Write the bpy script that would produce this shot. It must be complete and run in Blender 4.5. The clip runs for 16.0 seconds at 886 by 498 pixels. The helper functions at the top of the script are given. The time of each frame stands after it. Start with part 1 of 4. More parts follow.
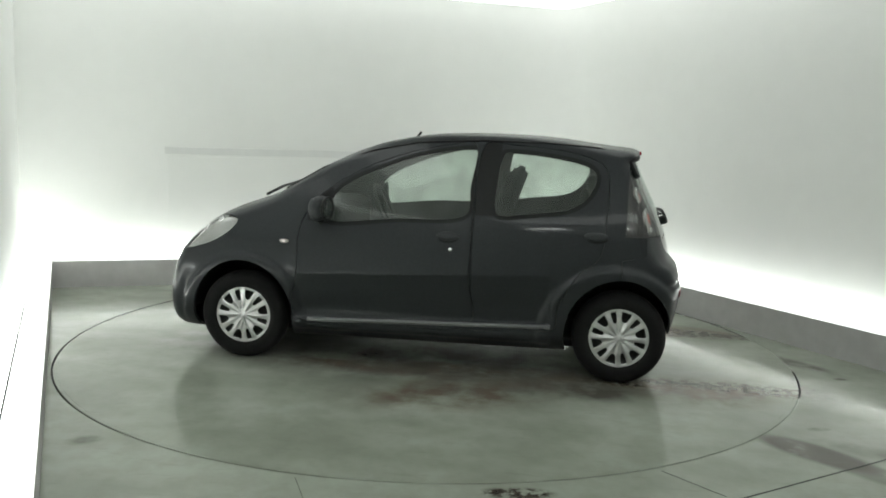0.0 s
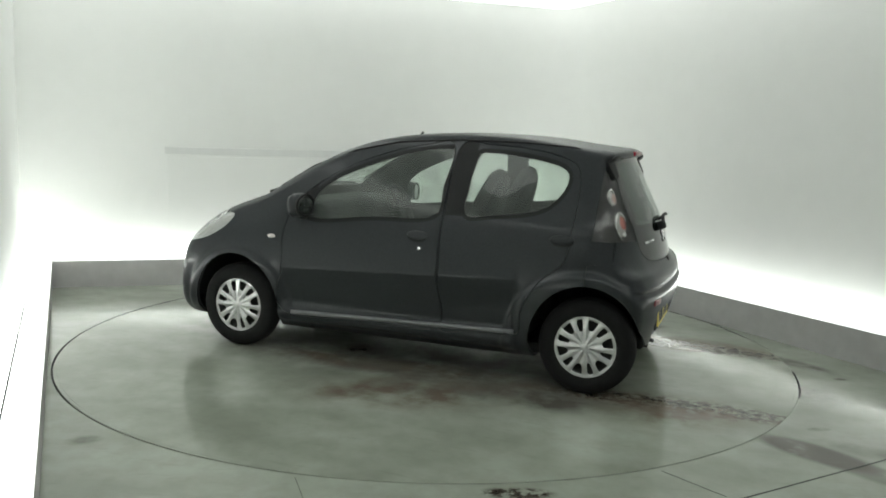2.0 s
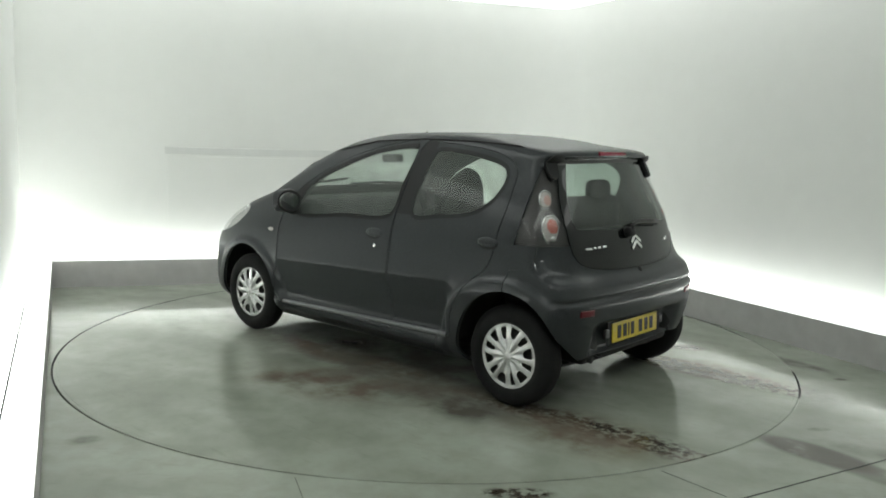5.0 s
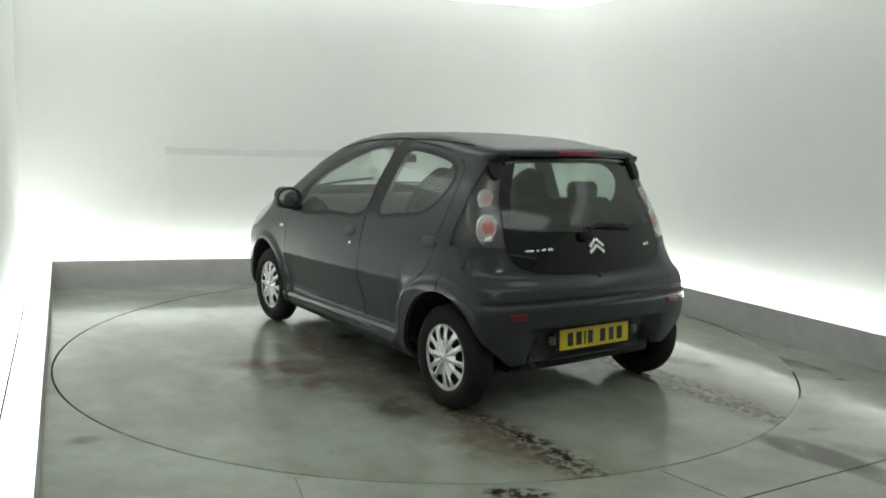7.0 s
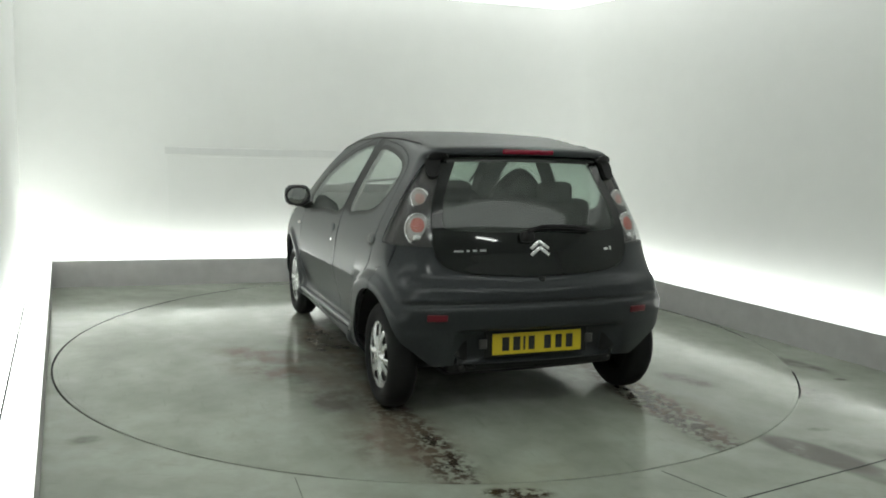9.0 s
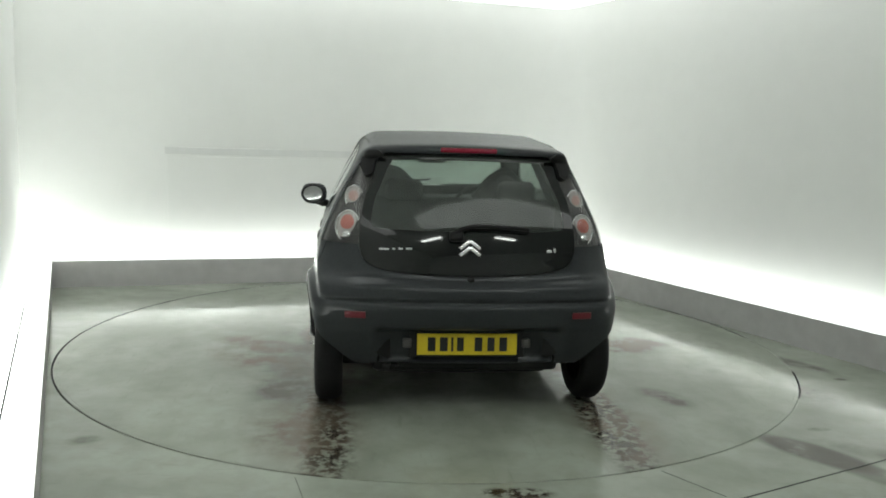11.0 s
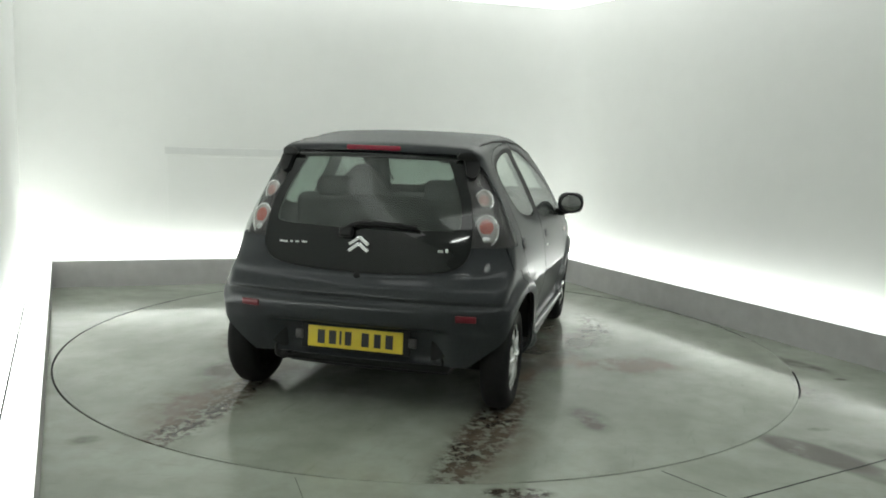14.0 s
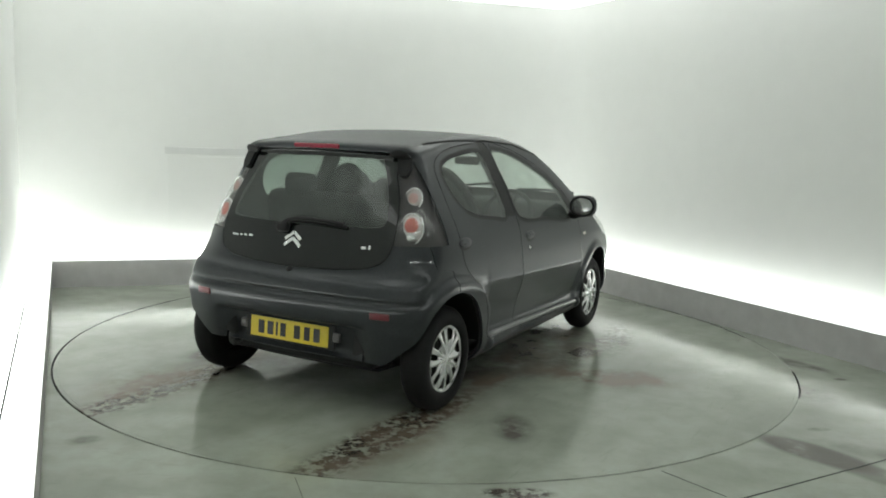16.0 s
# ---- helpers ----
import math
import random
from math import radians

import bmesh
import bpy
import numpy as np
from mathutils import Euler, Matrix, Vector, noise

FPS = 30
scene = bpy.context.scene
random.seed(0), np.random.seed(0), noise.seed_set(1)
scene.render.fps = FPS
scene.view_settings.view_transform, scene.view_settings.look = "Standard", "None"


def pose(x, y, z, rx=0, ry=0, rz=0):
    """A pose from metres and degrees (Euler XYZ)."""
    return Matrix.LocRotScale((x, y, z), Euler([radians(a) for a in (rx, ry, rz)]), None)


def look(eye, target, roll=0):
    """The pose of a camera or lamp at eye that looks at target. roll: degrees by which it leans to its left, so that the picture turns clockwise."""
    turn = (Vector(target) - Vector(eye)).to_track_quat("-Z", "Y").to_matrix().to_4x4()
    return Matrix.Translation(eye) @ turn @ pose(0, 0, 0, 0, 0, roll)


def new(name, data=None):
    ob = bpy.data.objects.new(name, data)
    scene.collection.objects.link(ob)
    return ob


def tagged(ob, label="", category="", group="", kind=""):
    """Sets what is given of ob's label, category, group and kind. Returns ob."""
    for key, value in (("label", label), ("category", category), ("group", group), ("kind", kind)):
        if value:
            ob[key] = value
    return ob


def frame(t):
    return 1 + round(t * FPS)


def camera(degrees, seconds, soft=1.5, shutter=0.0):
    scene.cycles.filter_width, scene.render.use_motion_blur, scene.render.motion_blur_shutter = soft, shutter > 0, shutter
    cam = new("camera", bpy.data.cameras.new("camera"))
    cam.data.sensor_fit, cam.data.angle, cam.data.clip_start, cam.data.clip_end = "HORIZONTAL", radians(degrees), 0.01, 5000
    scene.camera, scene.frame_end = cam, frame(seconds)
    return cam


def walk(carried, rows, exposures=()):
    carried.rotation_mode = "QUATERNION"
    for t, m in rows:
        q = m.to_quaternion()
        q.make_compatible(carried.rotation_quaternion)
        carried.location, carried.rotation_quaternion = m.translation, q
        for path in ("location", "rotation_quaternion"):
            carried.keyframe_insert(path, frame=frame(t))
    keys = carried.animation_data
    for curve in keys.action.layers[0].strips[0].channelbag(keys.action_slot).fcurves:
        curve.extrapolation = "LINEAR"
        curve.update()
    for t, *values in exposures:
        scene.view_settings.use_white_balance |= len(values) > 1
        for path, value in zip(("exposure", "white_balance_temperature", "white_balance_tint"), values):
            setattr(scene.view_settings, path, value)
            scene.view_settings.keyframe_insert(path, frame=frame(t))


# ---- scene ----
cam = camera(56.67, 16.0, soft=1.8)
EYE = Vector((0.0, -5.699, 1.444))
YAW, PITCH = 0.01347, 0.1371
AIM = EYE + Vector((math.sin(YAW) * math.cos(PITCH), math.cos(YAW) * math.cos(PITCH), -math.sin(PITCH)))
STAND = look(EYE, AIM, 1.856)
walk(cam, [(0.0, STAND), (16.0, STAND)], exposures=[(0.0, 0.0), (16.0, 0.0)])

# ---- light ----
world = bpy.data.worlds.new("world")
scene.world = world
world.use_nodes = True
world.node_tree.nodes["Background"].inputs[0].default_value = (0.8, 0.9, 0.85, 1)
world.node_tree.nodes["Background"].inputs[1].default_value = 0.02
COVE_LOW, COVE_HIGH = 16.0, 1.3      # emission of the light boxes behind the ledge and under the ceiling
LAMP_TINT = (0.955, 1.0, 0.955)


# ---- materials ----
def shader(name, colour, rough=0.5, metal=0.0, coat=0.0, emit=0.0, spec=0.5, grain=0.0, scale=20.0, bump=0.0, mix=None, glow=None, detail=5, coat_rough=0.05):
    """A Principled material whose colour and roughness vary by two noises; mix: the second colour."""
    m = bpy.data.materials.new(name)
    m.use_nodes = True
    nt = m.node_tree
    b = nt.nodes["Principled BSDF"]
    b.inputs["Base Color"].default_value = (*colour, 1)
    b.inputs["Roughness"].default_value = rough
    b.inputs["Metallic"].default_value = metal
    b.inputs["Coat Weight"].default_value = coat
    b.inputs["Coat Roughness"].default_value = coat_rough
    b.inputs["Specular IOR Level"].default_value = spec
    if emit:
        b.inputs["Emission Color"].default_value = (*(glow or colour), 1)
        b.inputs["Emission Strength"].default_value = emit
    if grain:
        co = nt.nodes.new("ShaderNodeTexCoord")
        big, fine, add = nt.nodes.new("ShaderNodeTexNoise"), nt.nodes.new("ShaderNodeTexNoise"), nt.nodes.new("ShaderNodeMath")
        big.inputs["Scale"].default_value, fine.inputs["Scale"].default_value = scale * 0.12, scale
        big.inputs["Detail"].default_value = fine.inputs["Detail"].default_value = detail
        add.operation = "ADD"
        ramp = nt.nodes.new("ShaderNodeMapRange")
        ramp.interpolation_type = "SMOOTHSTEP"
        ramp.inputs["From Min"].default_value, ramp.inputs["From Max"].default_value = 0.55, 1.45
        two = nt.nodes.new("ShaderNodeMix")
        two.data_type = "RGBA"
        other = mix or tuple(c * (1 - grain) for c in colour)
        two.inputs["A"].default_value, two.inputs["B"].default_value = (*colour, 1), (*other, 1)
        for n in (big, fine):
            nt.links.new(co.outputs["Object"], n.inputs["Vector"])
        nt.links.new(big.outputs["Fac"], add.inputs[0])
        nt.links.new(fine.outputs["Fac"], add.inputs[1])
        nt.links.new(add.outputs[0], ramp.inputs["Value"])
        nt.links.new(ramp.outputs[0], two.inputs["Factor"])
        nt.links.new(two.outputs["Result"], b.inputs["Base Color"])
        if bump:
            bp = nt.nodes.new("ShaderNodeBump")
            bp.inputs["Strength"].default_value, bp.inputs["Distance"].default_value = bump, 0.004
            nt.links.new(fine.outputs["Fac"], bp.inputs["Height"])
            nt.links.new(bp.outputs[0], b.inputs["Normal"])
    return m


def clear(name, tint, rough=0.0, dust_haze=0.0):
    """Thin glass: a tinted see-through part and a mirror part that grows at a slant."""
    m = bpy.data.materials.new(name)
    m.use_nodes = True
    nt = m.node_tree
    nt.nodes.clear()
    out, mixn, tr, gl, fr = (nt.nodes.new("ShaderNode" + k) for k in ("OutputMaterial", "MixShader", "BsdfTransparent", "BsdfGlossy", "LayerWeight"))
    tr.inputs[0].default_value = (*tint, 1)
    gl.inputs["Color"].default_value = (0.95, 0.97, 0.96, 1)
    gl.inputs["Roughness"].default_value = rough
    fr.inputs["Blend"].default_value = 0.5
    power, mul = nt.nodes.new("ShaderNodeMath"), nt.nodes.new("ShaderNodeMath")
    power.operation, power.inputs[1].default_value = "POWER", 5.0
    mul.operation, mul.inputs[1].default_value, mul.inputs[2].default_value = "MULTIPLY_ADD", 0.95, 0.035
    nt.links.new(fr.outputs["Facing"], power.inputs[0])
    nt.links.new(power.outputs[0], mul.inputs[0])
    nt.links.new(mul.outputs[0], mixn.inputs[0])
    # grey film: dust, with haze and reflected light put into its colour
    if dust_haze:
        df, film = nt.nodes.new("ShaderNodeBsdfDiffuse"), nt.nodes.new("ShaderNodeMixShader")
        co, nz, amount = nt.nodes.new("ShaderNodeTexCoord"), nt.nodes.new("ShaderNodeTexNoise"), nt.nodes.new("ShaderNodeMath")
        nz.inputs["Detail"].default_value = 7.0
        nz.inputs["Scale"].default_value, amount.operation, amount.inputs[1].default_value = 9.0, "MULTIPLY", 2 * dust_haze
        df.inputs[0].default_value = (0.28, 0.31, 0.29, 1)
        nt.links.new(co.outputs["Object"], nz.inputs["Vector"])
        nt.links.new(nz.outputs["Fac"], amount.inputs[0])
        nt.links.new(amount.outputs[0], film.inputs[0])
        nt.links.new(tr.outputs[0], film.inputs[1])
        nt.links.new(df.outputs[0], film.inputs[2])
        nt.links.new(film.outputs[0], mixn.inputs[1])
    else:
        nt.links.new(tr.outputs[0], mixn.inputs[1])
    nt.links.new(gl.outputs[0], mixn.inputs[2])
    nt.links.new(mixn.outputs[0], out.inputs[0])
    return m


PAINT = shader("grey_metallic_paint", (0.0285, 0.0325, 0.0362), 0.45, 0.15, coat=0.42, spec=0.22, grain=0.25, scale=700, coat_rough=0.08)

# drops of water that stand on the upward faces of the paint
pt = PAINT.node_tree
co_, up, beads, bead_bump = (pt.nodes.new("ShaderNode" + k) for k in ("TexCoord", "SeparateXYZ", "TexNoise", "Bump"))
lie = pt.nodes.new("ShaderNodeMapRange")
lie.inputs["From Min"].default_value, lie.inputs["From Max"].default_value, lie.inputs["To Min"].default_value, lie.inputs["To Max"].default_value = 0.75, 0.95, 0.015, 0.55
beads.inputs["Scale"].default_value, beads.inputs["Detail"].default_value = 170.0, 2.0
bead_bump.inputs["Distance"].default_value = 0.006
pt.links.new(co_.outputs["Normal"], up.inputs[0])
pt.links.new(up.outputs["Z"], lie.inputs["Value"])
pt.links.new(co_.outputs["Object"], beads.inputs["Vector"])
pt.links.new(lie.outputs[0], bead_bump.inputs["Strength"])
pt.links.new(beads.outputs["Fac"], bead_bump.inputs["Height"])
for socket in ("Normal", "Coat Normal"):
    pt.links.new(bead_bump.outputs[0], pt.nodes["Principled BSDF"].inputs[socket])

BLACK_PLASTIC = shader("black_plastic", (0.008, 0.0085, 0.0085), 0.55, spec=0.3, grain=0.3, scale=300, bump=0.1)
BLACK_GLASS = shader("black_glazing", (0.006, 0.0075, 0.007), 0.05, spec=0.5)
RUBBER = shader("tyre_rubber", (0.009, 0.009, 0.009), 0.8, spec=0.3, grain=0.4, scale=120, bump=0.2)
HUBCAP = shader("silver_hubcap_paint", (0.70, 0.71, 0.71), 0.24, 0.7, grain=0.10, scale=60)
SILL_GLINT = shader("sill_glint_grey", (0.17, 0.175, 0.18), 0.35, grain=0.2, scale=60, coat=0.5)
CHROME = shader("chrome", (0.85, 0.86, 0.86), 0.12, 1.0)
MIRROR = shader("tinted_mirror", (0.42, 0.43, 0.43), 0.08, 1.0, grain=0.2, scale=60)
TRIM = shader("interior_grey_trim", (0.03, 0.031, 0.031), 0.7, grain=0.3, scale=150)
FABRIC = shader("seat_fabric", (0.014, 0.015, 0.016), 0.95, spec=0.1, grain=0.3, scale=40)
SIDE_GLASS = clear("side_glass", (0.86, 0.93, 0.885), dust_haze=0.19)
REAR_GLASS = clear("rear_glass", (0.47, 0.565, 0.51), dust_haze=0.18)
LENS = clear("lamp_lens", (0.82, 0.82, 0.82))
GLASS_INNER = bpy.data.materials.new("glass_inner_face")
GLASS_INNER.use_nodes = True
GLASS_INNER.node_tree.nodes.clear()
inner_out, inner_clear = (GLASS_INNER.node_tree.nodes.new("ShaderNode" + k) for k in ("OutputMaterial", "BsdfTransparent"))
GLASS_INNER.node_tree.links.new(inner_clear.outputs[0], inner_out.inputs[0])
LAMP_SHELL = shader("headlight_reflector", (0.78, 0.79, 0.77), 0.25, 0.4, grain=0.2, scale=40)
RED_LAMP = shader("red_lamp_plastic", (0.55, 0.17, 0.14), 0.12, coat=1.0)
DARK_RED = shader("dark_red_reflector", (0.13, 0.004, 0.012), 0.3)
BRAKE_RED = shader("brake_light_red", (0.21, 0.005, 0.022), 0.25, coat=0.3)
PALE_LAMP = shader("pale_lamp_reflector", (0.62, 0.57, 0.55), 0.2, 0.3, coat=1.0)
AMBER = shader("peach_lamp_plastic", (0.52, 0.33, 0.30), 0.15, coat=1.0)
SMOKED = shader("smoked_lamp_housing", (0.045, 0.042, 0.042), 0.35, 0.0, coat=0.4)
YELLOW = shader("yellow_plate", (0.68, 0.52, 0.02), 0.4, grain=0.1, scale=80)
INK = shader("black_print", (0.012, 0.012, 0.012), 0.5)
WALL = shader("white_wall_paint", (0.78, 0.79, 0.77), 0.75, grain=0.03, scale=6)
LEDGE = shader("grey_ledge_paint", (0.56, 0.55, 0.55), 0.6, grain=0.18, scale=9)
# white ledge cap; its lit look is added as emission
LEDGE_TOP = shader("ledge_cap_added_glow", (0.8, 0.8, 0.78), 0.5, emit=1.5, glow=(0.955, 1.0, 0.955))
SHADOW_GREY = shader("grey_wall_trim", (0.725, 0.735, 0.72), 0.8, grain=0.1, scale=5)
DARK = shader("dark_gap", (0.015, 0.016, 0.015), 0.8)
CEILING = shader("ceiling_paint", (0.7, 0.71, 0.7), 0.8, grain=0.06, scale=8)
FAR_WALL = shader("unseen_wall_white", (0.78, 0.79, 0.78), 0.8, grain=0.1, scale=6)
GLOW_LOW = shader("ledge_light_diffuser", (0.8, 0.8, 0.8), 0.5, emit=COVE_LOW, glow=LAMP_TINT)
GLOW_FILL = shader("ceiling_panel_diffuser", (0.8, 0.8, 0.8), 0.5, emit=1.9, glow=LAMP_TINT)
GLOW_FRONT = shader("tube_light_diffuser", (0.8, 0.8, 0.8), 0.5, emit=26.0, glow=LAMP_TINT)
GLOW_HIGH = shader("ceiling_light_diffuser", (0.8, 0.8, 0.8), 0.5, emit=COVE_HIGH, glow=LAMP_TINT)


def epoxy(name, rough, stains, pale=(0.372, 0.405, 0.347), dull=(0.270, 0.294, 0.243), seed=0.0):
    """Worn epoxy. stains: (x, y, turn, half length, half width, strength, colour) of soft blots that noise breaks up;
    some paint shade or a reflection.
    """
    m = shader(name, pale, rough, spec=0.5)
    nt = m.node_tree
    b = nt.nodes["Principled BSDF"]
    base = nt.nodes.new("ShaderNodeRGB")
    base.outputs[0].default_value = (*pale, 1)
    col = base.outputs[0]
    co = nt.nodes.new("ShaderNodeTexCoord").outputs["Object"]

    def math_node(op, a, bb=None, clamp=False):
        n = nt.nodes.new("ShaderNodeMath")
        n.operation, n.use_clamp = op, clamp
        for i, v in enumerate((a, bb)):
            if v is None:
                continue
            if isinstance(v, (int, float)):
                n.inputs[i].default_value = v
            else:
                nt.links.new(v, n.inputs[i])
        return n.outputs[0]

    def noise_node(scale, detail, stretch=(1, 1, 1), turn=0.0, off=0.0):
        mp, n = nt.nodes.new("ShaderNodeMapping"), nt.nodes.new("ShaderNodeTexNoise")
        mp.inputs["Rotation"].default_value = (0, 0, turn)
        mp.inputs["Scale"].default_value = stretch
        mp.inputs["Location"].default_value = (off + seed, off * 0.7, 0)
        n.inputs["Scale"].default_value, n.inputs["Detail"].default_value, n.inputs["Roughness"].default_value = scale, detail, 0.62
        nt.links.new(co, mp.inputs["Vector"])
        nt.links.new(mp.outputs[0], n.inputs["Vector"])
        return n.outputs["Fac"]

    # streaks of dried water
    dry = nt.nodes.new("ShaderNodeMapRange")
    dry.interpolation_type = "SMOOTHSTEP"
    dry.inputs["From Min"].default_value, dry.inputs["From Max"].default_value, dry.inputs["To Max"].default_value = 0.25, 0.75, 1.0
    nt.links.new(noise_node(1.1, 2, (1.0, 1.8, 1), 0.5, 9.0), dry.inputs["Value"])
    mixd = nt.nodes.new("ShaderNodeMix")
    mixd.data_type = "RGBA"
    mixd.inputs["B"].default_value = (*dull, 1)
    nt.links.new(dry.outputs[0], mixd.inputs["Factor"])
    nt.links.new(col, mixd.inputs["A"])
    col = mixd.outputs["Result"]
    for i, (x, y, turn, hx, hy, strength, tone) in enumerate(stains):
        mp = nt.nodes.new("ShaderNodeMapping")
        mp.vector_type = "TEXTURE"
        mp.inputs["Location"].default_value, mp.inputs["Rotation"].default_value, mp.inputs["Scale"].default_value = (x, y, 0), (0, 0, radians(turn)), (hx, hy, 1)
        nt.links.new(co, mp.inputs["Vector"])
        ln = nt.nodes.new("ShaderNodeVectorMath")
        ln.operation = "LENGTH"
        nt.links.new(mp.outputs[0], ln.inputs[0])
        fall = nt.nodes.new("ShaderNodeMapRange")
        fall.interpolation_type = "SMOOTHSTEP"
        fall.inputs["From Min"].default_value, fall.inputs["From Max"].default_value = 1.2, (0.7 if tone == "soot" else 0.3)
        nt.links.new(ln.outputs["Value"], fall.inputs["Value"])
        patch = nt.nodes.new("ShaderNodeMapRange")
        patch.interpolation_type = "SMOOTHSTEP"
        patch.inputs["From Min"].default_value, patch.inputs["From Max"].default_value = {"rust": (0.41, 0.58), "soot": (0.25, 0.48)}.get(tone, (0.30, 0.70))
        nt.links.new(noise_node(18.0 if tone == "rust" else 3.2, 9 if tone == "rust" else 6, (1, 1, 1), 0, i * 3.1), patch.inputs["Value"])
        mask = math_node("MULTIPLY", math_node("MULTIPLY", fall.outputs[0], patch.outputs[0]), strength, True)
        mixc = nt.nodes.new("ShaderNodeMix")
        mixc.data_type = "RGBA"
        nt.links.new(mask, mixc.inputs["Factor"])
        nt.links.new(col, mixc.inputs["A"])
        mixc.inputs["B"].default_value = {"rust": (0.040, 0.027, 0.018, 1), "red": (0.175, 0.14, 0.108, 1), "soot": (0.105, 0.098, 0.082, 1), "grime": (0.115, 0.108, 0.092, 1), "pale": (0.5, 0.5, 0.47, 1)}[tone]
        col = mixc.outputs["Result"]
    # fine mottling and scuffs
    for scale_, detail_, stretch, lo, hi, amount in ((7.0, 7, (1, 1, 1), 0.35, 0.7, 0.22), (16.0, 4, (0.25, 1.6, 1), 0.58, 0.72, 0.20)):
        spot = nt.nodes.new("ShaderNodeMapRange")
        spot.interpolation_type = "SMOOTHSTEP"
        spot.inputs["From Min"].default_value, spot.inputs["From Max"].default_value, spot.inputs["To Max"].default_value = lo, hi, amount
        nt.links.new(noise_node(scale_, detail_, stretch, 0.9, 21.0 + scale_), spot.inputs["Value"])
        mott = nt.nodes.new("ShaderNodeMix")
        mott.data_type = "RGBA"
        mott.inputs["B"].default_value = (0.16, 0.165, 0.135, 1)
        nt.links.new(spot.outputs[0], mott.inputs["Factor"])
        nt.links.new(col, mott.inputs["A"])
        col = mott.outputs["Result"]
    nt.links.new(col, b.inputs["Base Color"])
    wet = nt.nodes.new("ShaderNodeMapRange")
    wet.interpolation_type = "SMOOTHSTEP"
    wet.inputs["From Min"].default_value, wet.inputs["From Max"].default_value = 0.33, 0.66
    wet.inputs["To Min"].default_value, wet.inputs["To Max"].default_value = rough * 0.55, rough * 1.4
    nt.links.new(noise_node(1.7, 6, (1, 1, 1), 0, 4.0), wet.inputs["Value"])
    nt.links.new(wet.outputs[0], b.inputs["Roughness"])
    return m


FLOOR = epoxy("floor_epoxy", 0.17, [(1.86, -1.96, -50, 0.30, 0.12, 1.0, "soot"), (2.06, -2.24, -50, 0.40, 0.10, 0.6, "soot"), (2.12, -1.92, -30, 0.3, 0.10, 0.8, "grime"), (0.38, -2.50, 0, 0.16, 0.06, 1.8, "rust"), (2.60, -0.70, 0, 0.05, 0.03, 2.0, "grime"), (2.03, -1.63, 10, 0.07, 0.03, 2.0, "grime"), (2.2, -0.9, -60, 0.5, 0.2, 0.9, "grime"),
                                    (-1.58, -2.05, 20, 0.09, 0.06, 1.0, "grime"), (2.50, -0.40, -60, 0.35, 0.10, 1.0, "grime"), (-2.4, 0.25, 10, 0.3, 0.12, 0.5, "pale")])
# the broad grime along the car also paints the shade beneath it
TABLE = epoxy("turntable_epoxy", 0.14, [(-1.72, 0.70, 2, 0.85, 0.15, 1.6, "rust"), (-1.68, -0.75, -3, 0.85, 0.15, 1.8, "rust"), (-0.1, 0.72, 0, 1.2, 0.2, 1.6, "red"), (-0.1, -0.74, 0, 1.2, 0.2, 1.6, "red"), (0.0, 0.60, 0, 1.4, 0.5, 1.1, "grime"), (0.0, -0.60, 0, 1.4, 0.5, 1.1, "grime"), (-1.75, 0.72, 2, 0.8, 0.26, 1.0, "red"), (-1.7, -0.78, -3, 0.8, 0.26, 1.0, "red"), (-1.0, 0.95, 0, 0.5, 0.2, 1.3, "grime"), (0.2, -1.0, -10, 0.9, 0.25, 1.3, "grime"), (-1.75, 0.90, 4, 0.42, 0.22, 1.3, "red"),
                                        (-0.15, -1.35, -70, 0.5, 0.28, 1.6, "red"), (-0.35, 1.15, 20, 0.75, 0.33, 1.3, "red"), (-1.30, -1.22, 30, 0.22, 0.12, 1.5, "grime"),
                                        # pale blot near the front wheels: a reflection painted into the colour
                                        (-0.5, 0.5, 0, 1.2, 0.8, 0.8, "grime"), (0.6, -0.4, 0, 1.0, 0.7, 0.7, "grime"), (1.55, 0.4, 0, 0.5, 0.4, 0.6, "pale"), (0.9, -1.1, 15, 0.6, 0.14, 0.6, "rust")], seed=5.0)


# ---- mesh helpers ----
def mesh_from(name, verts, faces, material, smooth=False):
    me = bpy.data.meshes.new(name)
    me.from_pydata([tuple(map(float, v)) for v in verts], [], [tuple(map(int, f)) for f in faces])
    me.materials.append(material)
    if smooth:
        me.polygons.foreach_set("use_smooth", [True] * len(me.polygons))
    me.update()
    return me


def part(name, data, material, parent=None, label="", smooth=False):
    """Links a bmesh, a mesh or (verts, faces) as ONE mesh object under a thing or part."""
    if isinstance(data, tuple):
        me = mesh_from(name, data[0], data[1], material, smooth)
    elif isinstance(data, bmesh.types.BMesh):
        me = bpy.data.meshes.new(name)
        data.to_mesh(me)
        data.free()
        me.materials.append(material)
        me.polygons.foreach_set("use_smooth", [smooth] * len(me.polygons))
    else:
        me = data
    ob = new(name, me)
    if parent:
        ob.parent = parent
    if label:
        ob["label"] = label
    return ob


def prism(outline, z0, z1):
    """A closed prism over a counter-clockwise outline of (x, y)."""
    n = len(outline)
    v = [(*p, z0) for p in outline] + [(*p, z1) for p in outline]
    return v, [tuple(range(n - 1, -1, -1)), tuple(range(n, 2 * n))] + [(i, (i + 1) % n, n + (i + 1) % n, n + i) for i in range(n)]


